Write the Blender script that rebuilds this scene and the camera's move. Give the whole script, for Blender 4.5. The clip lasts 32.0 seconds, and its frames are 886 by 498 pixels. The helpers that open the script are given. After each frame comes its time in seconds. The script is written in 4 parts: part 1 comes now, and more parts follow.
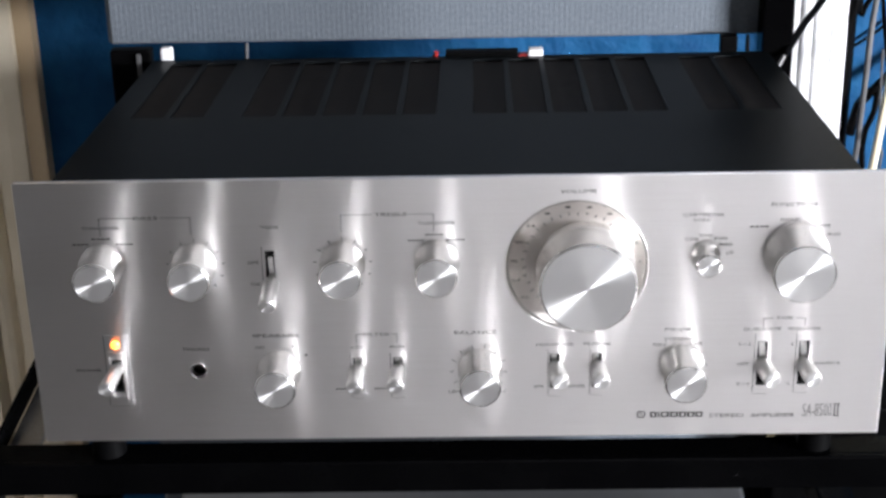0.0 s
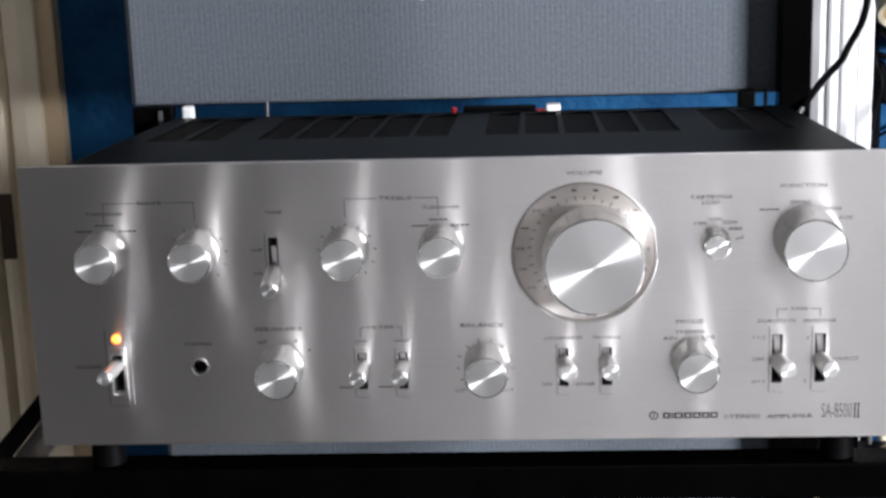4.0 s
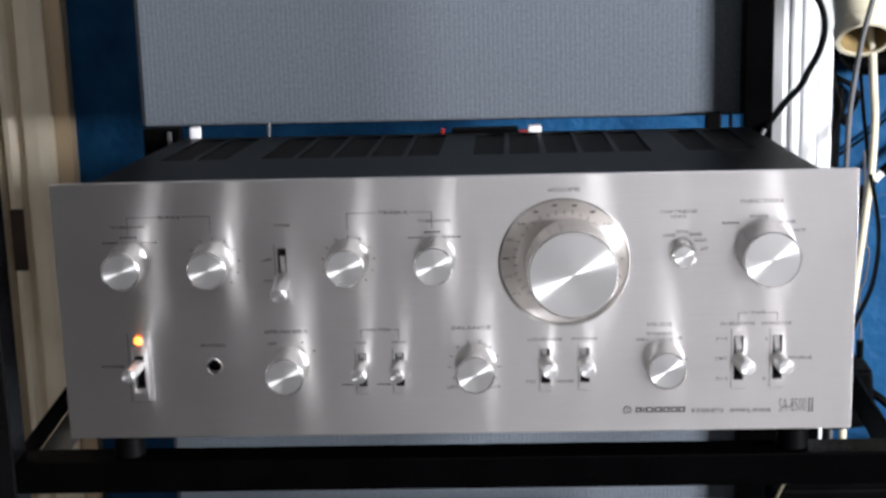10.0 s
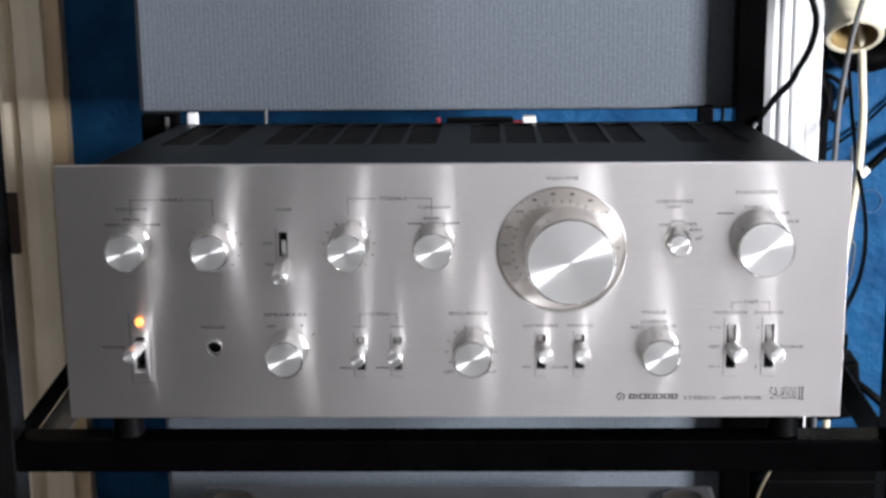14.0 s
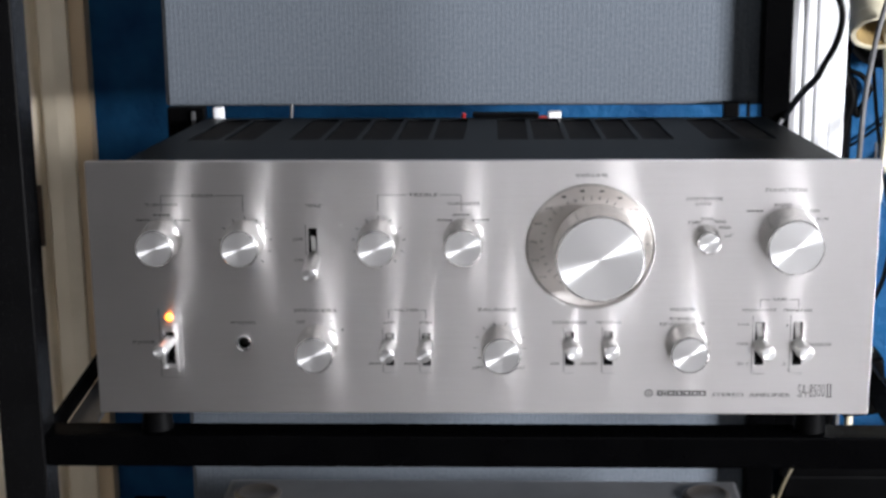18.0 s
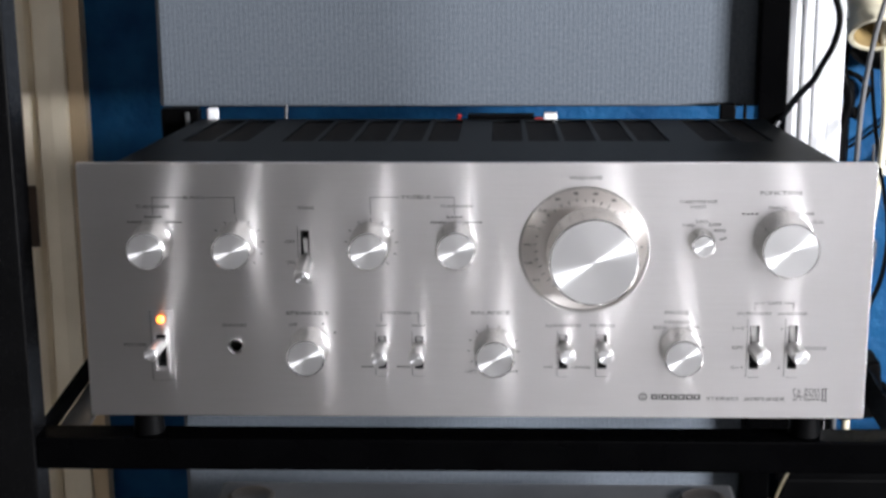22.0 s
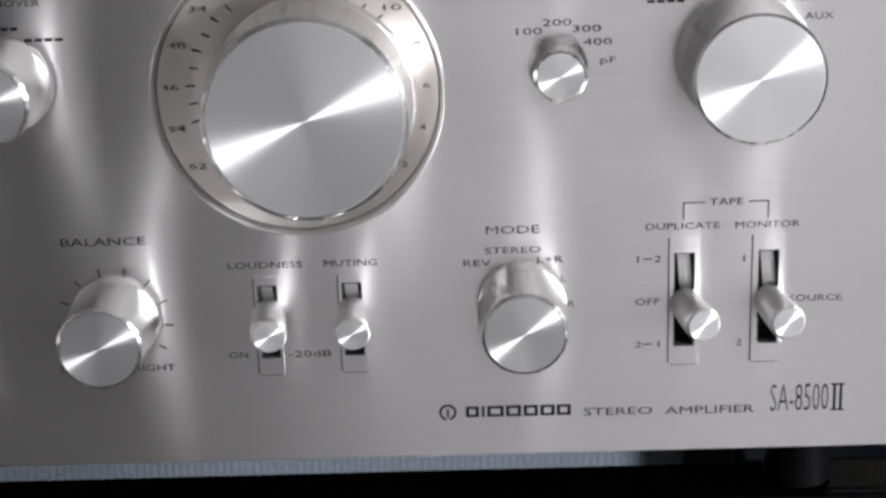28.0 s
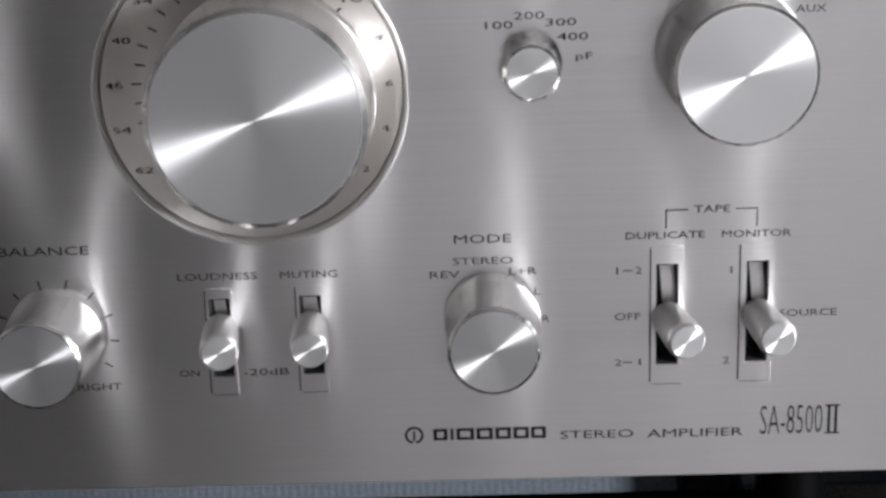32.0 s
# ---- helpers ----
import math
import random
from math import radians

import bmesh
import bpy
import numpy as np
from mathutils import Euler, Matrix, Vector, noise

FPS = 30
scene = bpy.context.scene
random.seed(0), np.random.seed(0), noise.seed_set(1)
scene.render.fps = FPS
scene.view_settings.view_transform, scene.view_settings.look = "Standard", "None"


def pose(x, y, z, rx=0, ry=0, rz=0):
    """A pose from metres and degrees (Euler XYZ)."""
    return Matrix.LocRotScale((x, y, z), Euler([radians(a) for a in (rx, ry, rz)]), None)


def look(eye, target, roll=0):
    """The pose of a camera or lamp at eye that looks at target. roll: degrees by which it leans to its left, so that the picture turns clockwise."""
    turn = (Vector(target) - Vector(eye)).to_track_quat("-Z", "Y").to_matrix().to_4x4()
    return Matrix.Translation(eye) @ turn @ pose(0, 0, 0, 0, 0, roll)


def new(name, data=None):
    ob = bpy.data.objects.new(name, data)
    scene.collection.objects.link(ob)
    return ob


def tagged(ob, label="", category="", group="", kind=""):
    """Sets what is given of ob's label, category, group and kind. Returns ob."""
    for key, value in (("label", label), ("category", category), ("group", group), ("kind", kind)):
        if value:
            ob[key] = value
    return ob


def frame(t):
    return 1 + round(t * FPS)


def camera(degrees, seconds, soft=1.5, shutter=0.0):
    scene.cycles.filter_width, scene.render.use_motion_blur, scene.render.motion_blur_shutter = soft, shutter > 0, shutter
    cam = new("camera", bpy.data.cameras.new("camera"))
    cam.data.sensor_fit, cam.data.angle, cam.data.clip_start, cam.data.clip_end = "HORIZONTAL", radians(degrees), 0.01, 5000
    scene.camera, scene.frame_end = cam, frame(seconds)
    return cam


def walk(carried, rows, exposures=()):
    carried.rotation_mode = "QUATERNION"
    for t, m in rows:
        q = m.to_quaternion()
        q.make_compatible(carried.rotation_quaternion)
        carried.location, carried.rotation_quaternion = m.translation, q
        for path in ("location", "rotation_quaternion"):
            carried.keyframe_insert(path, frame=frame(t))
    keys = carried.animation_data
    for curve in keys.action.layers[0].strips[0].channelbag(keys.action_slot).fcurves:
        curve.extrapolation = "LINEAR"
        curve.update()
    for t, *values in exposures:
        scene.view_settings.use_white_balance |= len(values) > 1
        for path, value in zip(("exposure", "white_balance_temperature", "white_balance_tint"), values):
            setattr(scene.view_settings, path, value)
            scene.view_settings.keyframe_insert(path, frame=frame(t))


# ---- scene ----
cam = camera(29.5, 32.0, soft=3.0)
PATH = [
    (0.0, (0.0116, -0.7366, 0.4361), (-0.0103, 0.1750, 0.0255), -1.34),
    (0.5, (0.0196, -0.7327, 0.4416), (-0.0011, 0.1772, 0.0274), -1.56),
    (1.0, (0.0261, -0.7349, 0.4338), (0.0022, 0.1789, 0.0284), -2.01),
    (1.5, (0.0362, -0.7382, 0.4100), (0.0018, 0.1871, 0.0322), -2.22),
    (2.0, (0.0292, -0.7529, 0.3687), (-0.0026, 0.1890, 0.0343), -1.74),
    (2.5, (0.0336, -0.7569, 0.3516), (-0.0120, 0.1940, 0.0455), -1.67),
    (3.0, (0.0290, -0.7672, 0.3220), (-0.0128, 0.1905, 0.0373), -2.32),
    (3.5, (0.0351, -0.7689, 0.3118), (-0.0194, 0.1939, 0.0473), -1.85),
    (5.5, (0.0290, -0.7792, 0.2955), (-0.0156, 0.1854, 0.0353), -1.54),
    (6.0, (0.0281, -0.7877, 0.3023), (-0.0131, 0.1759, 0.0381), -0.95),
    (6.5, (0.0346, -0.8580, 0.3224), (0.0062, 0.1095, 0.0709), -0.69),
    (7.0, (0.0378, -0.8515, 0.3241), (0.0050, 0.1152, 0.0704), -1.20),
    (7.5, (0.0399, -0.8464, 0.3240), (0.0041, 0.1193, 0.0667), -1.43),
    (8.0, (0.0385, -0.8453, 0.3232), (-0.0015, 0.1199, 0.0645), -1.48),
    (8.5, (0.0411, -0.8467, 0.3192), (-0.0060, 0.1184, 0.0616), -1.78),
    (9.0, (0.0344, -0.8485, 0.3210), (-0.0049, 0.1166, 0.0619), -1.68),
    (9.5, (0.0326, -0.8503, 0.3214), (-0.0077, 0.1155, 0.0650), -1.70),
    (10.0, (0.0306, -0.8515, 0.3259), (-0.0096, 0.1150, 0.0725), -1.66),
    (10.5, (0.0268, -0.8519, 0.3297), (-0.0126, 0.1145, 0.0756), -1.47),
    (11.0, (0.0279, -0.8546, 0.3290), (-0.0084, 0.1108, 0.0709), -1.25),
    (11.5, (0.0243, -0.8575, 0.3265), (-0.0078, 0.1065, 0.0626), -1.05),
    (12.0, (0.0242, -0.8585, 0.3256), (-0.0073, 0.1052, 0.0605), -0.96),
    (12.5, (0.0215, -0.8636, 0.3213), (-0.0092, 0.1017, 0.0619), -0.79),
    (13.0, (0.0158, -0.8676, 0.3276), (-0.0106, 0.0971, 0.0654), -0.68),
    (13.5, (0.0133, -0.8706, 0.3250), (-0.0084, 0.0958, 0.0691), -0.69),
    (14.0, (0.0186, -0.8655, 0.3251), (-0.0072, 0.1006, 0.0683), -0.64),
    (14.5, (0.0187, -0.8623, 0.3286), (-0.0138, 0.1030, 0.0695), -0.55),
    (16.5, (0.0122, -0.8650, 0.3321), (-0.0296, 0.0998, 0.0727), -0.44),
    (17.0, (0.0076, -0.8682, 0.3341), (-0.0245, 0.0965, 0.0728), -0.48),
    (17.5, (0.0061, -0.8699, 0.3306), (-0.0311, 0.0952, 0.0714), -0.52),
    (18.0, (0.0090, -0.8666, 0.3292), (-0.0235, 0.0977, 0.0665), -0.53),
    (18.5, (0.0157, -0.8610, 0.3291), (-0.0184, 0.1027, 0.0643), -0.45),
    (19.0, (0.0127, -0.8605, 0.3304), (-0.0165, 0.1035, 0.0660), -0.45),
    (19.5, (0.0106, -0.8649, 0.3310), (-0.0178, 0.1005, 0.0718), -0.31),
    (20.0, (0.0040, -0.8686, 0.3381), (-0.0212, 0.0963, 0.0768), -0.19),
    (20.5, (0.0020, -0.8698, 0.3294), (-0.0209, 0.0972, 0.0756), -0.13),
    (21.0, (0.0091, -0.8651, 0.3332), (-0.0214, 0.0999, 0.0728), -0.18),
    (21.5, (0.0111, -0.8635, 0.3329), (-0.0212, 0.1011, 0.0710), -0.43),
    (22.0, (0.0134, -0.8609, 0.3295), (-0.0200, 0.1032, 0.0664), -0.43),
    (22.5, (0.0157, -0.8570, 0.3282), (-0.0167, 0.1062, 0.0613), -0.55),
    (23.0, (0.0221, -0.7881, 0.3041), (-0.0226, 0.1754, 0.0401), -1.20),
    (23.5, (0.0156, -0.6780, 0.2826), (-0.0436, 0.2823, 0.0099), -1.11),
    (24, (0.0025, -0.5937, 0.2654), (-0.0603, 0.3627, -0.0200), -0.85),
    (24.5, (0.0079, -0.5211, 0.2506), (-0.0591, 0.4300, -0.0509), -0.97),
    (25, (0.0288, -0.4895, 0.2435), (-0.0245, 0.4607, -0.0636), -0.89),
    (25.5, (0.0497, -0.4838, 0.2428), (0.0231, 0.4670, -0.0658), -0.91),
    (26, (0.0767, -0.4857, 0.2410), (0.0920, 0.4613, -0.0800), -0.80),
    (26.5, (0.0942, -0.4809, 0.2381), (0.1031, 0.4671, -0.0802), -1.47),
    (28.5, (0.0989, -0.3731, 0.1761), (0.0783, 0.5755, -0.1397), -1.88),
    (29, (0.0948, -0.3768, 0.1773), (0.0764, 0.5753, -0.1278), -1.75),
    (29.5, (0.1003, -0.3754, 0.1798), (0.0730, 0.5781, -0.1202), -2.04),
    (30, (0.1044, -0.3738, 0.1798), (0.0802, 0.5859, -0.1001), -1.86),
    (30.5, (0.1067, -0.3710, 0.1778), (0.0754, 0.5840, -0.1173), -1.99),
    (31, (0.1083, -0.3650, 0.1772), (0.0811, 0.5852, -0.1333), -2.17),
    (31.5, (0.1091, -0.3601, 0.1724), (0.0851, 0.5921, -0.1319), -2.06),
    (32, (0.1071, -0.3615, 0.1730), (0.0868, 0.5907, -0.1318), -1.92),
]
walk(cam, [(t, look(eye, target, roll)) for t, eye, target, roll in PATH], [(0.0, 0.64), (1.0, 0.50), (2.0, 0.27), (3.0, 0.20), (6.0, 0.15), (9.0, 0.19), (12.0, 0.30), (22.5, 0.36), (24.5, 0.29), (26.0, 0.08), (26.5, 0.05), (28.5, -0.06), (30.5, -0.24), (32.0, -0.38)])

# ---- world and light ----
world = bpy.data.worlds.new("sky")
scene.world = world
world.use_nodes = True
wn, wl = world.node_tree.nodes, world.node_tree.links
sky = wn.new("ShaderNodeTexSky")
sky.sky_type, sky.sun_disc, sky.sun_elevation, sky.sun_rotation = "NISHITA", False, radians(35), radians(60)
wl.new(sky.outputs[0], wn["Background"].inputs[0])
wn["Background"].inputs[1].default_value = 0.1

# daylight that enters by the window in the east wall
WIN_Y0, WIN_Y1, WIN_Z0, WIN_Z1 = -1.55, -0.60, 0.17, 0.59
lamp = bpy.data.lights.new("window_daylight", "AREA")
lamp.shape, lamp.size, lamp.size_y, lamp.energy = "RECTANGLE", WIN_Y1 - WIN_Y0 - 0.06, WIN_Z1 - WIN_Z0 - 0.06, 215
lamp.color = (0.93, 0.945, 1.0)
daylight = new("window_daylight", lamp)
daylight.matrix_world = look((1.76, (WIN_Y0 + WIN_Y1) / 2, (WIN_Z0 + WIN_Z1) / 2), (0.0, (WIN_Y0 + WIN_Y1) / 2, (WIN_Z0 + WIN_Z1) / 2))


# ---- materials ----
def material(name, colour, rough=0.5, metal=0.0):
    m = bpy.data.materials.new(name)
    m.use_nodes = True
    b = m.node_tree.nodes["Principled BSDF"]
    b.inputs["Base Color"].default_value = (*colour, 1)
    b.inputs["Roughness"].default_value = rough
    b.inputs["Metallic"].default_value = metal
    return m


def node(m, kind, **values):
    n = m.node_tree.nodes.new("ShaderNode" + kind)
    for key, value in values.items():
        n.inputs[key.replace("_", " ")].default_value = value
    return n


def link(m, a, b):
    m.node_tree.links.new(a, b)


def bsdf(m):
    return m.node_tree.nodes["Principled BSDF"]


def mapped(m, scale):
    c = node(m, "TexCoord")
    p = node(m, "Mapping", Scale=scale)
    link(m, c.outputs["Object"], p.inputs["Vector"])
    return p.outputs["Vector"]


def vary(m, scale, low, high, detail=4.0):
    """A noise of the given object-space scale, mapped to low..high."""
    n = node(m, "TexNoise", Scale=1.0, Detail=detail)
    link(m, mapped(m, scale), n.inputs["Vector"])
    r = node(m, "MapRange")
    r.inputs["From Min"].default_value, r.inputs["From Max"].default_value = 0.3, 0.7
    r.inputs["To Min"].default_value, r.inputs["To Max"].default_value = low, high
    link(m, n.outputs["Fac"], r.inputs["Value"])
    return r.outputs["Result"], n.outputs["Fac"]


def two_tone(m, fac, a, b):
    x = node(m, "Mix")
    x.data_type = "RGBA"
    x.inputs["A"].default_value, x.inputs["B"].default_value = (*a, 1), (*b, 1)
    link(m, fac, x.inputs["Factor"])
    link(m, x.outputs["Result"], bsdf(m).inputs["Base Color"])


def bump(m, height, strength, distance):
    b = node(m, "Bump", Strength=strength, Distance=distance)
    link(m, height, b.inputs["Height"])
    link(m, b.outputs["Normal"], bsdf(m).inputs["Normal"])


def brushed_panel():
    """Aluminium brushed along x: reflections smear up and down."""
    m = material("brushed_aluminium", (0.78, 0.775, 0.78), 0.45, 1.0)
    b = bsdf(m)
    b.inputs["Anisotropic"].default_value = 0.92
    t = node(m, "CombineXYZ", Z=1.0)
    link(m, t.outputs[0], b.inputs["Tangent"])
    r, grain = vary(m, (5, 20, 2400), 0.37, 0.45, 3.0)
    stain, _ = vary(m, (14, 14, 10), 0.0, 1.0, 5.0)
    streak, _ = vary(m, (26, 26, 1700), -0.22, 0.22, 2.0)
    both = node(m, "Math")
    link(m, stain, both.inputs[0])
    link(m, streak, both.inputs[1])
    two_tone(m, both.outputs[0], (0.84, 0.825, 0.828), (0.77, 0.755, 0.753))
    link(m, r, b.inputs["Roughness"])
    bump(m, grain, 0.22, 0.0003)
    # a scatter of pale dust specks
    specks = node(m, "TexVoronoi", Scale=95.0)
    c = node(m, "TexCoord")
    link(m, c.outputs["Object"], specks.inputs["Vector"])
    near = node(m, "MapRange")
    near.inputs["From Min"].default_value, near.inputs["From Max"].default_value, near.inputs["To Max"].default_value = 0.045, 0.020, 0.35
    link(m, specks.outputs["Distance"], near.inputs["Value"])
    dust = node(m, "BsdfPrincipled", Base_Color=(0.75, 0.74, 0.72, 1), Roughness=0.9)
    mix = node(m, "MixShader")
    link(m, near.outputs["Result"], mix.inputs["Fac"])
    link(m, b.outputs[0], mix.inputs[1])
    link(m, dust.outputs[0], mix.inputs[2])
    link(m, mix.outputs[0], m.node_tree.nodes["Material Output"].inputs["Surface"])
    return m


def spun_face(name, colour, rough, even=0.56):
    """Aluminium turned in circles about the object's own y axis."""
    m = material(name, colour, rough, 1.0)
    b = bsdf(m)
    b.inputs["Anisotropic"].default_value = 0.97
    c = node(m, "TexCoord")
    flat = node(m, "VectorMath")
    flat.operation = "MULTIPLY"
    flat.inputs[1].default_value = (1, 0, 1)
    link(m, c.outputs["Object"], flat.inputs[0])
    unit = node(m, "VectorMath")
    unit.operation = "NORMALIZE"
    link(m, flat.outputs[0], unit.inputs[0])
    link(m, unit.outputs[0], b.inputs["Tangent"])
    far = node(m, "VectorMath")
    far.operation = "LENGTH"
    link(m, flat.outputs[0], far.inputs[0])
    n = node(m, "TexNoise", Scale=3500.0, Detail=2.0)
    n.noise_dimensions = "1D"
    link(m, far.outputs["Value"], n.inputs["W"])
    r = node(m, "MapRange")
    r.inputs["From Min"].default_value, r.inputs["From Max"].default_value = 0.3, 0.7
    r.inputs["To Min"].default_value, r.inputs["To Max"].default_value = rough - 0.03, rough + 0.035
    link(m, n.outputs["Fac"], r.inputs["Value"])
    link(m, r.outputs["Result"], b.inputs["Roughness"])
    # a part of the light scatters evenly off the fine satin finish
    satin = node(m, "BsdfPrincipled", Base_Color=(*colour, 1), Roughness=0.44, Metallic=1.0)
    mix = node(m, "MixShader", Fac=even)
    link(m, b.outputs[0], mix.inputs[1])
    link(m, satin.outputs[0], mix.inputs[2])
    link(m, mix.outputs[0], m.node_tree.nodes["Material Output"].inputs["Surface"])
    return m


def worn(name, a, b, rough, metal=0.0, scale=25.0, fine=900.0, relief=0.15, deep=0.0004):
    """A surface with two tones in patches and a fine grain."""
    m = material(name, a, rough, metal)
    fac, _ = vary(m, (scale,) * 3, 0.0, 1.0, 5.0)
    two_tone(m, fac, a, b)
    r, grain = vary(m, (fine,) * 3, rough - 0.05, rough + 0.07, 3.0)
    link(m, r, bsdf(m).inputs["Roughness"])
    bump(m, grain, relief, deep)
    return m


def turned(name, a, b, low, high):
    """Aluminium turned on a lathe: fine rings round the object's y axis."""
    m = material(name, a, low, 1.0)
    fac, _ = vary(m, (60, 900, 60), 0.0, 1.0, 2.0)
    two_tone(m, fac, a, b)
    r, _ = vary(m, (8, 5000, 8), low, high, 2.0)
    link(m, r, bsdf(m).inputs["Roughness"])
    return m


PANEL = brushed_panel()
FACE = spun_face("spun_aluminium", (0.61, 0.605, 0.605), 0.38)
DISH = spun_face("dial_aluminium", (0.70, 0.662, 0.636), 0.36, 0.42)
TURNED = turned("turned_aluminium", (0.80, 0.785, 0.765), (0.74, 0.73, 0.71), 0.18, 0.25)
SATIN = turned("satin_aluminium", (0.72, 0.705, 0.69), (0.66, 0.65, 0.64), 0.30, 0.38)
CHROME = worn("chrome", (0.85, 0.85, 0.85), (0.78, 0.78, 0.78), 0.12, 1.0, 80, 1500, 0.03)
STEEL = worn("bright_steel", (0.74, 0.73, 0.72), (0.66, 0.65, 0.64), 0.46, 1.0, 120, 2000, 0.004)
INK = material("black_print_and_shadow", (0.008, 0.008, 0.009), 0.8)
# near-black that stands for the shade inside slots and socket
VOID = material("inside_shade", (0.006, 0.006, 0.006), 0.9)
CASE = worn("black_enamel", (0.0029, 0.0037, 0.0043), (0.0046, 0.0056, 0.0063), 0.42, 0.0, 18, 1600, 0.15)
MESH = worn("brown_black_mesh", (0.0105, 0.0085, 0.0076), (0.0155, 0.0128, 0.0114), 0.7, 0.0, 60, 1900, 0.6)
RACK = worn("black_gloss_steel", (0.0004, 0.0004, 0.0005), (0.0008, 0.0008, 0.0009), 0.24, 0.0, 30, 1200, 0.0)
CLOTH = worn("grey_fabric", (0.065, 0.077, 0.093), (0.097, 0.110, 0.128), 0.95, 0.0, 420, 1100, 0.9)
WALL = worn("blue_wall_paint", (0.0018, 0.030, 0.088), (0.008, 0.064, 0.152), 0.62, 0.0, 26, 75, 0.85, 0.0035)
CREAM = worn("cream_gloss_paint", (0.74, 0.655, 0.51), (0.60, 0.52, 0.39), 0.38, 0.0, 14, 300, 0.12)
WALL_DARK = worn("dark_blue_paint", (0.004, 0.035, 0.10), (0.010, 0.060, 0.15), 0.62, 0.0, 26, 75, 0.85, 0.0035)
WHITE = worn("white_gloss_paint", (0.72, 0.72, 0.725), (0.62, 0.62, 0.63), 0.35, 0.0, 20, 400, 0.1)
PLASTER = worn("grey_plaster", (0.150, 0.146, 0.142), (0.126, 0.122, 0.118), 0.85, 0.0, 5, 90, 0.3)
PALE_PLASTER = worn("pale_plaster", (0.62, 0.60, 0.59), (0.56, 0.545, 0.535), 0.85, 0.0, 5, 90, 0.3)
FLOORING = worn("brown_carpet", (0.020, 0.017, 0.0145), (0.032, 0.027, 0.023), 0.95, 0.0, 20, 700, 0.8)
PIPE = worn("ivory_plastic", (0.56, 0.515, 0.39), (0.47, 0.42, 0.30), 0.35, 0.0, 40, 500, 0.1)
GLOSS = worn("black_gloss_sheen", (0.0012, 0.0012, 0.0013), (0.0020, 0.0020, 0.0022), 0.22, 0.0, 30, 900, 0.05)
SHEEN = worn("sheen_grey_steel", (0.36, 0.345, 0.33), (0.28, 0.27, 0.26), 0.30, 0.9, 40, 900, 0.1)
RUBBER = worn("black_plastic", (0.0007, 0.0007, 0.0008), (0.0012, 0.0012, 0.0013), 0.45, 0.0, 60, 900, 0.1)
GREY_PVC = worn("grey_plastic", (0.050, 0.050, 0.053), (0.075, 0.075, 0.076), 0.45, 0.0, 60, 900, 0.1)
BRONZE = worn("brown_satin_metal", (0.17, 0.148, 0.130), (0.23, 0.205, 0.185), 0.34, 0.9, 60, 900, 0.1)
OCHRE = worn("shaded_ivory_plastic", (0.22, 0.15, 0.055), (0.12, 0.080, 0.030), 0.6, 0.0, 60, 500, 0.2)
DULL_PVC = worn("yellowed_plastic", (0.080, 0.064, 0.034), (0.06, 0.048, 0.025), 0.5, 0.0, 60, 900, 0.1)
RED_PVC = worn("red_plastic", (0.27, 0.013, 0.012), (0.22, 0.011, 0.011), 0.4, 0.0, 60, 900, 0.1)
SILVER = worn("silver_sheet", (0.32, 0.318, 0.32), (0.27, 0.268, 0.27), 0.42, 0.9, 30, 900, 0.15)
BOARD = worn("dark_board", (0.03, 0.03, 0.033), (0.045, 0.045, 0.05), 0.8)
TAN = worn("stained_cream_paint", (0.52, 0.40, 0.26), (0.42, 0.31, 0.19), 0.5, 0.0, 9, 300, 0.15)
BRASS = worn("aged_brass", (0.022, 0.013, 0.008), (0.045, 0.026, 0.014), 0.5, 0.4)
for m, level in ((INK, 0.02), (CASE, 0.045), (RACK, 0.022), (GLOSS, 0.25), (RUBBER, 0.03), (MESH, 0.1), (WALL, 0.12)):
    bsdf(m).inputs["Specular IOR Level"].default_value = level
LED = material("lit_orange_lens", (1.0, 0.35, 0.06), 0.3)
bsdf(LED).inputs["Emission Color"].default_value = (1.0, 0.24, 0.03, 1)
bsdf(LED).inputs["Emission Strength"].default_value = 3.2


# ---- mesh helpers ----
def mesh_of(name, bm, mat, smooth=None):
    me = bpy.data.meshes.new(name)
    bmesh.ops.recalc_face_normals(bm, faces=bm.faces)
    bm.to_mesh(me)
    bm.free()
    me.materials.append(mat)
    if smooth is not None:
        for p in me.polygons:
            p.use_smooth = True
        me.set_sharp_from_angle(angle=radians(smooth))
    return me


def part(name, bm, mat, parent=None, label="", at=None, smooth=None):
    me = bm if isinstance(bm, bpy.types.Mesh) else mesh_of(name, bm, mat, smooth)
    ob = new(name, me)
    if at is not None:
        ob.matrix_basis = at
    if parent is not None:
        ob.parent = parent
    return tagged(ob, label=label)


def thing(name, label, category, at=None, group=""):
    ob = new(name)
    ob.empty_display_size = 0.05
    if at is not None:
        ob.matrix_basis = at
    return tagged(ob, label, category, group)


def slab(lo, hi, bevel=0.0, segments=2):
    bm = bmesh.new()
    bmesh.ops.create_cube(bm, size=1)
    for v in bm.verts:
        for i in range(3):
            v.co[i] = lo[i] if v.co[i] < 0 else hi[i]
    if bevel:
        bmesh.ops.bevel(bm, geom=bm.edges[:], offset=bevel, segments=segments, affect="EDGES", profile=0.6)
    return bm


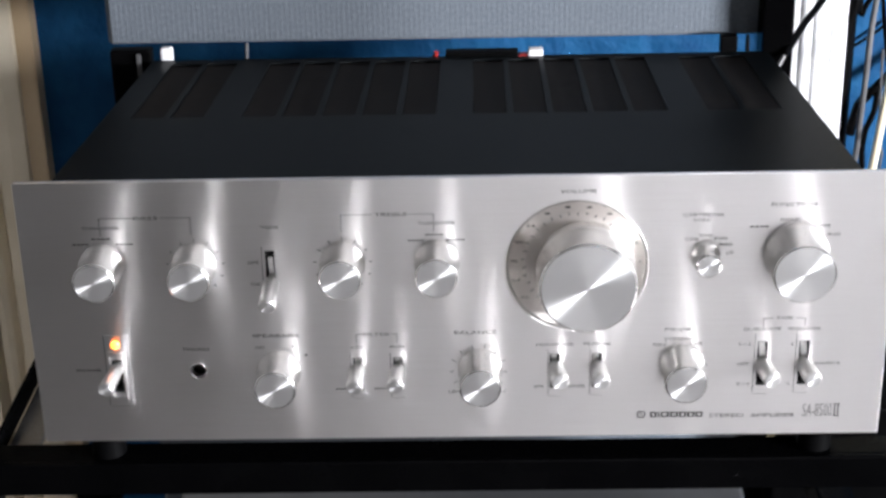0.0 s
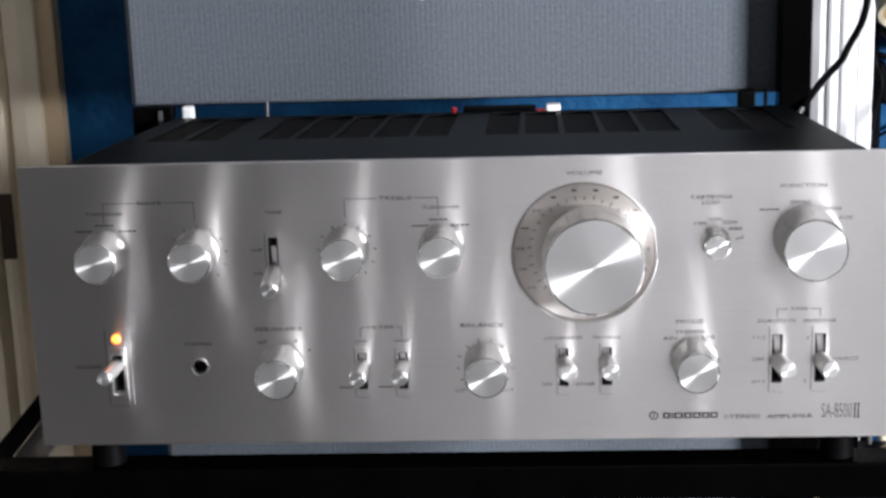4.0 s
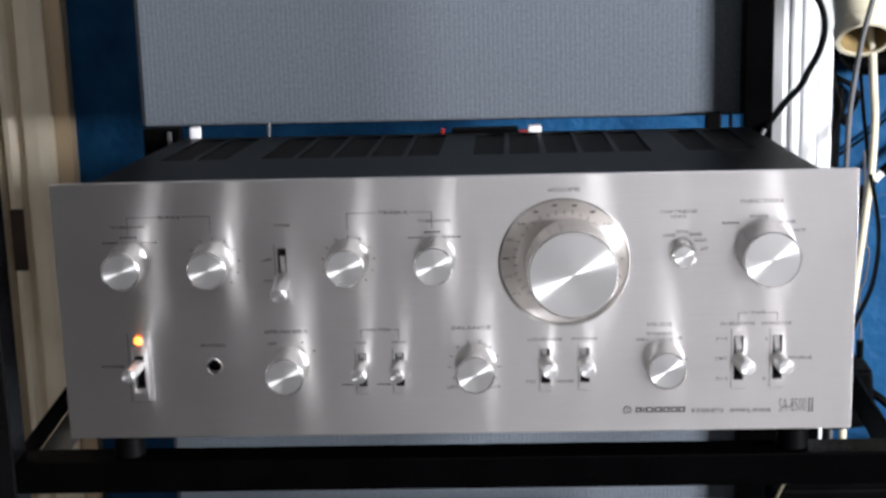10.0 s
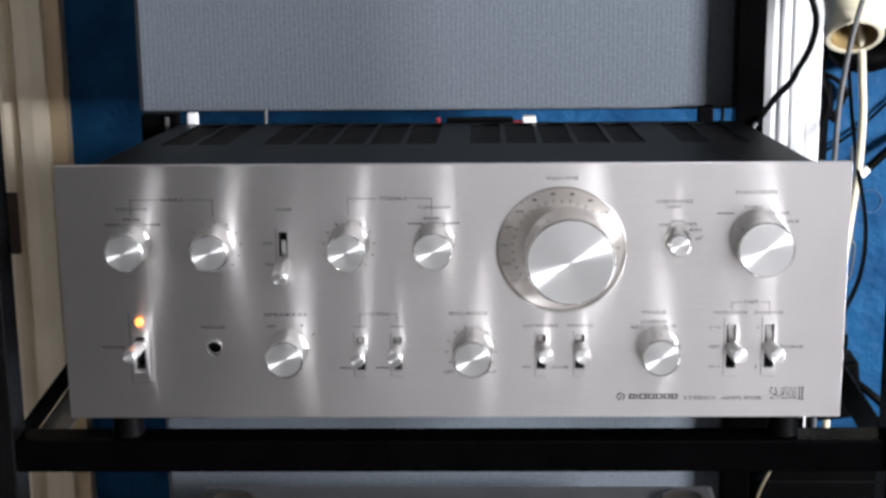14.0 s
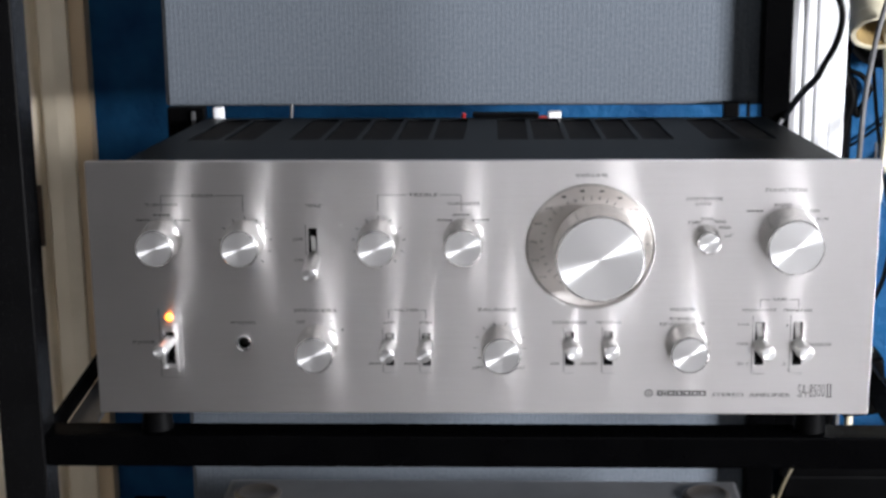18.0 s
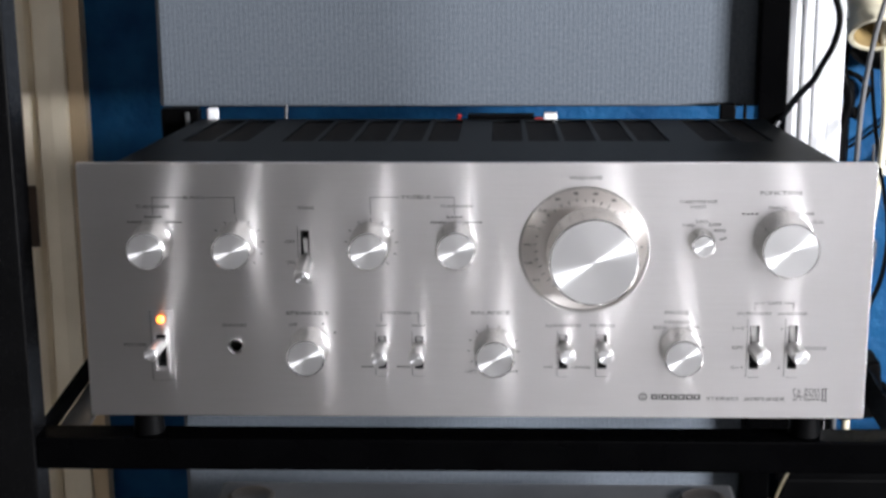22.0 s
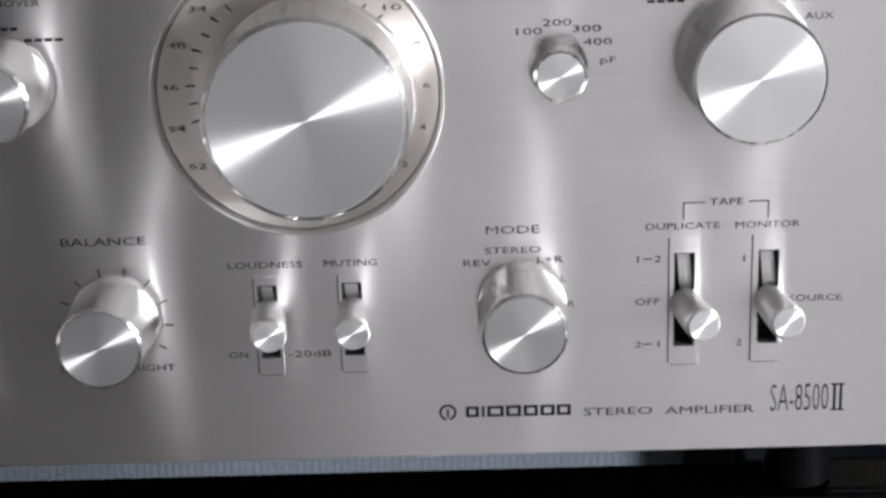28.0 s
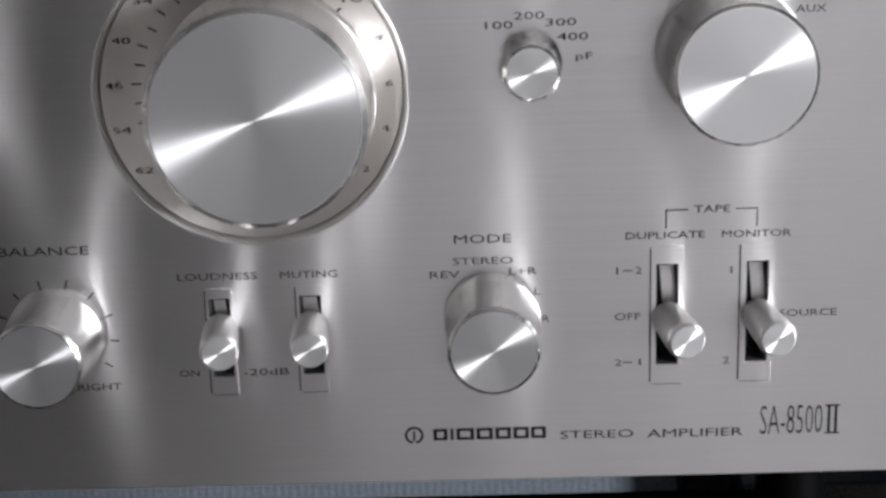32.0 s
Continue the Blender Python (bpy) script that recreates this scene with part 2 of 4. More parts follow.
def lathe(profile, segments=64, flute=None):
    """Turns (radius, y) points about the y axis. flute: (count, depth, y from, y to) cuts notches round the rim."""
    bm = bmesh.new()
    rings = []
    for r, y in profile:
        if r < 1e-7:
            rings.append([bm.verts.new((0, y, 0))])
            continue
        ring = []
        for k in range(segments):
            a = 2 * math.pi * k / segments
            rr = r
            if flute and flute[2] <= y <= flute[3]:
                rr = r - flute[1] * (0.5 + 0.5 * math.cos(flute[0] * a)) ** 3
            ring.append(bm.verts.new((rr * math.cos(a), y, rr * math.sin(a))))
        rings.append(ring)
    for a, b in zip(rings, rings[1:]):
        if len(a) == 1 and len(b) == 1:
            continue
        for k in range(segments):
            n = (k + 1) % segments
            if len(a) == 1:
                bm.faces.new((a[0], b[k], b[n]))
            elif len(b) == 1:
                bm.faces.new((a[k], a[n], b[0]))
            else:
                bm.faces.new((a[k], a[n], b[n], b[k]))
    return bm


def plate_with_holes(name, outline, holes, thick, bevel=0.0):
    """A flat plate in x and z, its front at y = 0, with the given outline and holes (lists of x, z points)."""
    cu = bpy.data.curves.new(name, "CURVE")
    cu.dimensions, cu.fill_mode, cu.extrude, cu.bevel_depth, cu.bevel_resolution = "2D", "BOTH", thick / 2 - bevel, bevel, 1
    for loop in [outline, *holes]:
        s = cu.splines.new("POLY")
        s.points.add(len(loop) - 1)
        s.use_cyclic_u = True
        for p, (x, z) in zip(s.points, loop):
            p.co = (x, z, 0, 1)
    ob = bpy.data.objects.new(name, cu)
    scene.collection.objects.link(ob)
    me = bpy.data.meshes.new_from_object(ob.evaluated_get(bpy.context.evaluated_depsgraph_get()))
    bpy.data.objects.remove(ob)
    bm = bmesh.new()
    bm.from_mesh(me)
    bmesh.ops.remove_doubles(bm, verts=bm.verts, dist=2e-6)
    bm.to_mesh(me)
    bm.free()
    me.transform(Matrix(((1, 0, 0, 0), (0, 0, -1, thick / 2), (0, 1, 0, 0), (0, 0, 0, 1))))
    me.name = name
    return me


def circle(x, z, r, n=64):
    return [(x + r * math.cos(2 * math.pi * k / n), z + r * math.sin(2 * math.pi * k / n)) for k in range(n)]


def rect(x0, z0, x1, z1, r=0.0):
    if not r:
        return [(x0, z0), (x1, z0), (x1, z1), (x0, z1)]
    pts = []
    for cx, cz, a in ((x1 - r, z0 + r, -90), (x1 - r, z1 - r, 0), (x0 + r, z1 - r, 90), (x0 + r, z0 + r, 180)):
        pts += [(cx + r * math.cos(radians(a + d)), cz + r * math.sin(radians(a + d))) for d in (0, 30, 60, 90)]
    return pts


def sweep(points, radius, sides=10, steps=8):
    """A round cable through the given points."""
    pts = [Vector(p) for p in points]
    line = []
    for i in range(len(pts) - 1):
        p0, p1, p2, p3 = pts[max(i - 1, 0)], pts[i], pts[i + 1], pts[min(i + 2, len(pts) - 1)]
        for k in range(steps):
            t = k / steps
            line.append(0.5 * ((2 * p1) + (p2 - p0) * t + (2 * p0 - 5 * p1 + 4 * p2 - p3) * t * t + (3 * p1 - p0 - 3 * p2 + p3) * t ** 3))
    line.append(pts[-1])
    bm = bmesh.new()
    rings, side = [], None
    for i, p in enumerate(line):
        d = (line[min(i + 1, len(line) - 1)] - line[max(i - 1, 0)]).normalized()
        if side is None:
            side = d.orthogonal().normalized()
        side = (side - d * side.dot(d)).normalized()
        up = d.cross(side)
        rings.append([bm.verts.new(p + radius * (math.cos(2 * math.pi * k / sides) * side + math.sin(2 * math.pi * k / sides) * up)) for k in range(sides)])
    for a, b in zip(rings, rings[1:]):
        for k in range(sides):
            bm.faces.new((a[k], a[(k + 1) % sides], b[(k + 1) % sides], b[k]))
    bm.faces.new(rings[0][::-1])
    bm.faces.new(rings[-1])
    return bm


def profile_bar(points, z0, z1):
    """A moulding that stands upright: its cross-section in x and y, drawn from z0 to z1."""
    bm = bmesh.new()
    low = [bm.verts.new((x, y, z0)) for x, y in points]
    top = [bm.verts.new((x, y, z1)) for x, y in points]
    n = len(points)
    for k in range(n):
        bm.faces.new((low[k], low[(k + 1) % n], top[(k + 1) % n], top[k]))
    bm.faces.new(low)
    bm.faces.new(top[::-1])
    return bm


WORDS = []


def word(text, x0, x1, z, height, parent, y=-0.0002, turn=0.0, weight=0.0):
    """Printed letters from x0 to x1, their middle at z; made into meshes all at once further down."""
    WORDS.append((text, x0, x1, z, height, parent, y, turn, weight))


def print_words():
    made = []
    for text, x0, x1, z, height, parent, y, turn, weight in WORDS:
        cu = bpy.data.curves.new("lettering", "FONT")
        cu.body, cu.resolution_u, cu.offset = text, 2, weight - 0.003
        ob = bpy.data.objects.new("lettering", cu)
        scene.collection.objects.link(ob)
        made.append(ob)
    graph = bpy.context.evaluated_depsgraph_get()
    for ob, (text, x0, x1, z, height, parent, y, turn, weight) in zip(made, WORDS):
        me = bpy.data.meshes.new_from_object(ob.evaluated_get(graph))
        co = [v.co for v in me.vertices]
        a, b = min(c.x for c in co), max(c.x for c in co)
        lo, hi = min(c.y for c in co), max(c.y for c in co)
        sx, sy = (x1 - x0) / (b - a), height / (hi - lo)
        spin = Matrix.Rotation(turn, 4, "Y")
        place = Matrix.Translation(((x0 + x1) / 2, y, z)) @ spin @ Matrix(((sx, 0, 0, -sx * (a + b) / 2), (0, 0, 1, 0), (0, sy, 0, -sy * (lo + hi) / 2), (0, 0, 0, 1)))
        me.transform(place)
        me.materials.clear()
        me.materials.append(INK)
        bpy.data.objects.remove(ob)
        part("lettering", me, INK, parent)


def mark(x0, z0, x1, z1, parent, name="printed_line", y=-0.0002, mat=None):
    """A thin bar of print, or of drawn shadow at a plate's edge."""
    bm = bmesh.new()
    bm.faces.new([bm.verts.new((x, y, z)) for x, z in ((x0, z0), (x1, z0), (x1, z1), (x0, z1))])
    return part(name, bm, mat or INK, parent)


def worn_print(x0, x1, z, parent, count=4):
    """Small print too worn to read: a row of thin blocks."""
    w = (x1 - x0) / count
    for k in range(count):
        mark(x0 + w * k + w * 0.12, z - 0.00035, x0 + w * (k + 1) - w * 0.12, z + 0.00035, parent, "worn_print")


def ray_mark(cx, cz, angle, r0, r1, wide, parent, name="scale_mark", y=-0.0002, y1=None):
    a = radians(angle)
    c, s = math.cos(a), math.sin(a)
    y1 = y if y1 is None else y1
    bm = bmesh.new()
    bm.faces.new([bm.verts.new((cx + r * c - w * s, yy, cz + r * s + w * c)) for r, w, yy in ((r0, -wide / 2, y), (r1, -wide / 2, y1), (r1, wide / 2, y1), (r0, wide / 2, y))])
    return part(name, bm, INK, parent)


# ---- the room ----
FLOOR, CEIL, BACK, FRONT, WEST, EAST = -0.78, 1.62, 0.50, -2.6, -1.6, 1.70
RECESS, CORNER = -4.2, -0.21


def structure(name, bm, mat, label, category):
    return tagged(part(name, bm, mat), label, category, kind="structure")


structure("floor", slab((WEST - 0.1, RECESS - 0.1, FLOOR - 0.08), (EAST + 0.12, BACK + 0.1, FLOOR)), FLOORING, "brown carpeted floor of the room", "floor")
structure("ceiling", slab((WEST - 0.1, RECESS - 0.1, CEIL), (EAST + 0.12, BACK + 0.1, CEIL + 0.08)), PLASTER, "grey plastered ceiling of the room", "ceiling")
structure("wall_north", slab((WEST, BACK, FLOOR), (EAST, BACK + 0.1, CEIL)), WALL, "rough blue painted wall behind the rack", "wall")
structure("wall_west", slab((WEST - 0.1, RECESS, FLOOR), (WEST, BACK + 0.1, CEIL)), PLASTER, "grey plastered side wall", "wall")
# unseen L-shape added to grade the panel's reflection: a pale wall faces the rack, the west part runs deeper
structure("wall_south", slab((CORNER, FRONT - 0.1, FLOOR), (EAST + 0.12, FRONT, CEIL)), PALE_PLASTER, "unseen pale wall added to brighten the panel's reflection", "wall")
structure("added_recess_side", slab((CORNER, RECESS, FLOOR), (CORNER + 0.1, FRONT - 0.1, CEIL)), PLASTER, "unseen side wall of the added dark recess", "wall")
structure("added_recess_end", slab((WEST - 0.1, RECESS - 0.1, FLOOR), (CORNER + 0.1, RECESS, CEIL)), PLASTER, "unseen end wall of the added dark recess", "wall")
east = structure("wall_east", slab((EAST, FRONT, FLOOR), (EAST + 0.12, WIN_Y0, CEIL)), PLASTER, "grey plastered wall with the window opening", "wall")
for lo, hi in (((EAST, WIN_Y1, FLOOR), (EAST + 0.12, BACK + 0.1, CEIL)), ((EAST, WIN_Y0, FLOOR), (EAST + 0.12, WIN_Y1, WIN_Z0)), ((EAST, WIN_Y0, WIN_Z1), (EAST + 0.12, WIN_Y1, CEIL))):
    part("wall_section", slab(lo, hi), PLASTER, east)

# door frame on the north wall beside the rack: cream mouldings with a latch hole
door_frame = structure("door_frame", profile_bar([(-0.3245, 0.5), (-0.3245, 0.488), (-0.330, 0.484), (-0.337, 0.4845), (-0.3385, 0.478), (-0.350, 0.476), (-0.3615, 0.478), (-0.363, 0.486), (-0.366, 0.488), (-0.369, 0.480), (-0.3735, 0.477), (-0.378, 0.478), (-0.380, 0.492), (-0.383, 0.492), (-0.385, 0.470), (-0.43, 0.468), (-0.43, 0.5)], FLOOR, CEIL - 0.1), CREAM, "cream painted door frame with stepped mouldings", "door frame")
part("strike_plate", slab((-0.3785, 0.4745, -0.034), (-0.3675, 0.478, 0.018), 0.001), BRASS, door_frame, "dark aged brass strike plate")
part("edge_strip", slab((-0.3385, 0.4822, FLOOR), (-0.3243, 0.4998, CEIL - 0.1), 0.0015), TAN, door_frame, "brown-stained outer strip")
door = structure("door_1", slab((-1.15, 0.474, FLOOR + 0.01), (-0.432, 0.499, CEIL - 0.12), 0.002), CREAM, "cream painted closed door", "door")

# white casing at the other side
casing = structure("window_trim", profile_bar([(0.2400, 0.5), (0.2400, 0.4830), (0.2480, 0.4785), (0.2533, 0.4785), (0.2540, 0.4765), (0.2560, 0.4755), (0.2600, 0.4755), (0.2612, 0.4770), (0.2628, 0.4770), (0.2640, 0.4745), (0.2680, 0.4735), (0.2736, 0.4735), (0.2745, 0.4745), (0.2756, 0.4735), (0.2843, 0.4725), (0.2865, 0.4740), (0.2865, 0.5)], FLOOR, CEIL - 0.02), WHITE, "white painted upright casing with grooved mouldings", "trim")

# the window in the east wall
window = structure("window_1", slab((EAST + 0.02, WIN_Y0, WIN_Z0), (EAST + 0.09, WIN_Y0 + 0.05, WIN_Z1), 0.003), WHITE, "white framed window that lights the room", "window")
part("window_frame", slab((EAST + 0.02, WIN_Y1 - 0.05, WIN_Z0), (EAST + 0.09, WIN_Y1, WIN_Z1), 0.003), WHITE, window)
part("window_frame", slab((EAST + 0.02, WIN_Y0 + 0.05, WIN_Z1 - 0.05), (EAST + 0.09, WIN_Y1 - 0.05, WIN_Z1), 0.003), WHITE, window)
part("window_sill", slab((EAST - 0.06, WIN_Y0 - 0.03, WIN_Z0 - 0.03), (EAST + 0.09, WIN_Y1 + 0.03, WIN_Z0), 0.004), WHITE, window)

# ---- the rack ----
rack = thing("equipment_rack", "black painted square-tube steel rack holding the amplifier", "rack", pose(0, 0, FLOOR))


def rack_part(name, lo, hi, label="", mat=RACK):
    lo, hi = (lo[0], lo[1], lo[2] - FLOOR), (hi[0], hi[1], hi[2] - FLOOR)
    return part(name, slab(lo, hi, 0.0012), mat, rack, label)


PX0, PX1 = 0.2425, 0.2665
RX0, RX1 = 0.2367, 0.2607
# left post: a lighter, glossier copy of the rack black that carries its sheen
for a, b, paint in ((-PX1, -PX0, GLOSS), (RX0, RX1, RACK)):
    rack_part("post", (a, -0.002, FLOOR), (b, 0.023, 0.62), "", paint)
    rack_part("side_rail", (a, 0.0231, 0.58), (b, 0.31, 0.605))
rack_part("side_rail", (-PX0 - 0.0024, 0.0231, -0.0255), (-PX0, 0.25, -0.0120))
# grey metal in place of the sheen that the glossy flange reflects
rack_part("side_flange", (-PX0 + 0.0001, 0.0231, -0.0277), (-0.2250, 0.2249, -0.0255), "rack flange coloured grey for its sheen", SHEEN)
rack_part("side_rail", (RX0, 0.0231, -0.0340), (RX0 + 0.0024, 0.25, -0.0120))
rack_part("rear_post", (0.1900, 0.280, FLOOR), (0.2095, 0.2995, 0.62))
rack_part("gusset", (0.2096, 0.281, -0.135), (0.2470, 0.290, 0.030), "black corner plate")
rack_part("front_rail", (-PX0 + 0.0001, 0.0, -0.0325), (RX0 - 0.0001, 0.004, -0.0140))
rack_part("rail_flange", (-PX0 + 0.0001, 0.0041, -0.0170), (RX0 - 0.0001, 0.022, -0.0145))
rack_part("rear_rail", (-PX0 + 0.0001, 0.225, -0.0345), (0.2330, 0.25, -0.0140))
rack_part("rail_bracket", (0.1900, 0.2501, -0.0345), (0.2330, 0.2799, -0.0140))


# ---- grey fabric-covered panels behind the amplifier ----
RIB = 0.0033


def ribbed(x0, x1, z0, z1):
    """A cloth face of upright ribs, its frame rounded at the edges."""
    bm = bmesh.new()
    n = int((x1 - x0) / RIB) * 6
    cols = []
    for k in range(n + 1):
        x = x0 + (x1 - x0) * k / n
        edge = min(x - x0, x1 - x)
        y = 0.00013 * (0.5 - 0.5 * math.cos(2 * math.pi * (x - x0) / RIB)) + (0.004 * (1 - min(edge / 0.004, 1)) ** 2)
        cols.append([bm.verts.new((x, y + dy, z)) for z, dy in ((z0, 0.005), (z0 + 0.0008, 0.0015), (z0 + 0.0025, 0.0), (z1, 0.0))])
    for a, b in zip(cols, cols[1:]):
        for i in range(3):
            bm.faces.new((a[i], b[i], b[i + 1], a[i + 1]))
    return bm


def fabric_panel(x0, x1, z0, z1, y, label):
    ob = thing("fabric_panel", label, "fabric panel", pose((x0 + x1) / 2, y, z0), "fabric panels")
    w = (x1 - x0) / 2
    part("cloth", ribbed(-w, w, 0, z1 - z0), CLOTH, ob, smooth=60)
    part("board", slab((-w + 0.001, 0.009, 0.001), (w - 0.001, 0.045, z1 - z0), 0.002), BOARD, ob, "dark board under the cloth")
    # hidden strip added to block light that would pass under the panel
    part("light_stop", slab((-w + 0.001, 0.0405, -0.0070), (w - 0.001, 0.0449, 0.0009)), RUBBER, ob, "added black strip that blocks light under the panel")
    return ob


fabric_panel(-0.2255, 0.2105, 0.1155, 0.60, 0.300, "grey ribbed fabric panel mounted above the amplifier")
fabric_panel(-0.2200, 0.2105, FLOOR + 0.0072, 0.02, 0.300, "grey ribbed fabric panel standing behind the rack")

# ---- the amplifier ----
amp = thing("stereo_amplifier", "silver brushed-aluminium stereo amplifier with black ventilated case", "amplifier")
PH = 0.141
VX, VZ = 0.0583, 0.0942
DR = 0.0345
SLOTS = {  # name: plate x0, x1, z0, z1, slot x0, x1, z0, z1
    "power": (-0.1747, -0.1627, 0.0205, 0.0600, -0.1722, -0.1668, 0.0280, 0.0465),
    "tone": (-0.0934, -0.0862, 0.0760, 0.1070, -0.0922, -0.0874, 0.0800, 0.1048),
    "filter_a": (-0.0531, -0.0464, 0.0233, 0.0488, -0.0520, -0.0472, 0.0273, 0.0461),
    "filter_b": (-0.0332, -0.0265, 0.0233, 0.0488, -0.0321, -0.0273, 0.0273, 0.0461),
    "loudness": (0.0448, 0.0510, 0.0233, 0.0492, 0.0453, 0.0505, 0.0276, 0.0470),
    "muting": (0.0655, 0.0720, 0.0235, 0.0494, 0.0661, 0.0713, 0.0278, 0.0472),
    "tape_a": (0.1463, 0.1535, 0.0233, 0.0565, 0.1473, 0.1526, 0.0279, 0.0525),
    "tape_b": (0.1665, 0.1738, 0.0235, 0.0567, 0.1677, 0.1730, 0.0281, 0.0527),
}
holes = [circle(VX, VZ, DR, 96), circle(-0.1290, 0.0400, 0.0036, 32)] + [rect(a, c, b, d) for *_, a, b, c, d in SLOTS.values()]
panel_mesh = plate_with_holes("front_panel", rect(-0.21, 0, 0.21, PH, 0.0008), holes, 0.003, 0.00015)
panel_mesh.materials.append(PANEL)
panel = part("front_panel", panel_mesh, PANEL, amp, "brushed silver aluminium faceplate with black print")

# case: side walls, floor, back and a ventilated lid that falls a little to the rear
LID_Z, LID_FALL, DEPTH = 0.1390, 0.1010, 0.279
case = part("case", slab((-0.1925, 0.0031, 0.004), (0.1925, DEPTH, 0.008), 0.0008), CASE, amp, "black enamelled steel case")
for sx in (-1, 1):
    bm = slab((sx * 0.1917 - 0.0008, 0.0031, 0.0081), (sx * 0.1917 + 0.0008, DEPTH, 0.1))
    for v in bm.verts:
        if v.co.z > 0.05:
            v.co.z = LID_Z - 0.0022 - LID_FALL * v.co.y
    part("side_wall", bm, CASE, case)
part("back_wall", slab((-0.1908, DEPTH - 0.002, 0.0081), (0.1908, DEPTH, LID_Z - 0.0022 - LID_FALL * DEPTH)), CASE, case)
VENT0, VENT1, PITCH, OPEN = 0.133, 0.272, 0.0220, 0.0192
strips = [-0.1800 + PITCH * k for k in range(2)] + [-0.1184 + PITCH * k for k in range(5)] + [0.0086 + PITCH * k for k in range(5)] + [0.1365 + PITCH * k for k in range(2)]
lid_mesh = plate_with_holes("lid", rect(-0.1940, 0.0031, 0.1940, DEPTH + 0.004, 0.003), [rect(x, VENT0, x + OPEN, VENT1) for x in strips], 0.0012, 0.0003)
lid_mesh.materials.append(CASE)
lid_mesh.transform(Matrix(((1, 0, 0, 0), (0, 0, 1, 0), (0, -1, 0, LID_Z), (0, 0, 0, 1))))
shear = Matrix(((1, 0, 0, 0), (0, 1, 0, 0), (0, -LID_FALL, 1, 0), (0, 0, 0, 1)))
lid_mesh.transform(shear)
part("lid", lid_mesh, CASE, case)
for x in strips:
    bm = bmesh.new()
    bmesh.ops.create_cube(bm, size=1, matrix=Matrix.Translation((x + OPEN / 2, (VENT0 + VENT1) / 2 + 0.002, LID_Z - 0.0019)) @ Matrix.Diagonal((OPEN + 0.001, VENT1 - VENT0 + 0.006, 0.0006, 1)))
    bmesh.ops.transform(bm, matrix=shear, verts=bm.verts)
    part("vent_grille", bm, MESH, case, "brown-black slotted vent grille")
for x in (-0.1815, 0.1815):
    for y, rest in ((0.0131, -0.0144), (0.2375, -0.0139)):
        foot = lathe([(0, 0.0178), (0.0075, 0.0178), (0.0088, 0.0005), (0.0080, 0.0), (0, 0.0)], 24)
        bmesh.ops.rotate(foot, verts=foot.verts, matrix=Matrix.Rotation(math.pi / 2, 3, "X"))
        part("foot", foot, RUBBER, amp, at=pose(x, y, rest), smooth=40)


def knob(name, x, z, r, depth, label, skirt=0.0008, flutes=22, sunk=0.0):
    """A turned aluminium knob: body with a fine notched rim, a spun face, and a dark gap at its root."""
    c = 0.0007 if r < 0.02 else 0.0011
    body = part(name, lathe([(0, sunk), (r - 0.0016, sunk), (r - 0.0016, -0.0014), (r - 0.0002 + skirt, -0.0016), (r + skirt, -0.0020), (r + skirt, -depth * 0.24), (r + skirt * 0.9, -depth * 0.24 - 0.0002), (r, -depth * 0.24 - 0.0016), (r, -depth + 0.0042), (r, -depth + 0.0036), (r, -depth + c), (r - c, -depth), (0, -depth)], 160, (flutes, 0.00012, -depth + 0.0005, -depth + 0.0037)), TURNED, amp, label, pose(x, 0, z), 35)
    part("face", lathe([(r - c - 0.0002, -depth - 0.00012), (0.0004, -depth - 0.00012), (0, -depth - 0.0001)], 96), FACE, body, "spun aluminium knob face")
    return body


SMALL, SD = 0.0101, 0.024
knob("bass_turnover_knob", -0.1706, 0.0994, SMALL, SD, "small turned aluminium bass turnover knob")
knob("bass_knob", -0.1259, 0.0992, SMALL, SD, "small turned aluminium bass knob")
knob("treble_knob", -0.0545, 0.0993, SMALL, SD, "small turned aluminium treble knob")
knob("treble_turnover_knob", -0.0091, 0.0996, SMALL, SD, "small turned aluminium treble turnover knob")
knob("speakers_knob", -0.0886, 0.0409, SMALL, SD, "small turned aluminium speaker selector knob")
knob("balance_knob", 0.0109, 0.0406, SMALL, SD, "small turned aluminium balance knob")
knob("mode_knob", 0.1101, 0.0414, SMALL, SD, "small turned aluminium mode knob")
knob("function_knob", 0.1624, 0.1010, 0.0147, 0.028, "medium turned aluminium function selector knob", flutes=32)
knob("cartridge_load_knob", 0.1195, 0.1000, 0.0061, 0.015, "tiny turned aluminium cartridge load knob", flutes=14)
volume = knob("volume_knob", 0.0622, 0.0942, 0.0233, 0.026, "large turned aluminium volume knob", flutes=50, sunk=0.0053)

# volume dial: a dished ring sunk into the panel, with a bright lip and a printed scale
dial = part("volume_dial", lathe([(DR - 0.0012, 0.0014), (0.0300, 0.0031), (0.0265, 0.0048), (0.0245, 0.0053), (0.0, 0.0055)], 128), DISH, amp, "dished aluminium volume dial with a black scale", pose(VX, 0, VZ), 30)
part("dial_rim", lathe([(DR + 0.0004, -0.0001), (DR + 0.0002, -0.0003), (DR - 0.0001, -0.0002), (DR - 0.0005, 0.0004), (DR - 0.0011, 0.0016), (DR - 0.0011, 0.0020)], 128), SATIN, dial, "polished rim of the dial", smooth=50)


def dish_y(r):
    return 0.0014 + (DR - 0.0012 - r) / (DR - 0.0012 - 0.0265) * 0.0034 - 0.0003


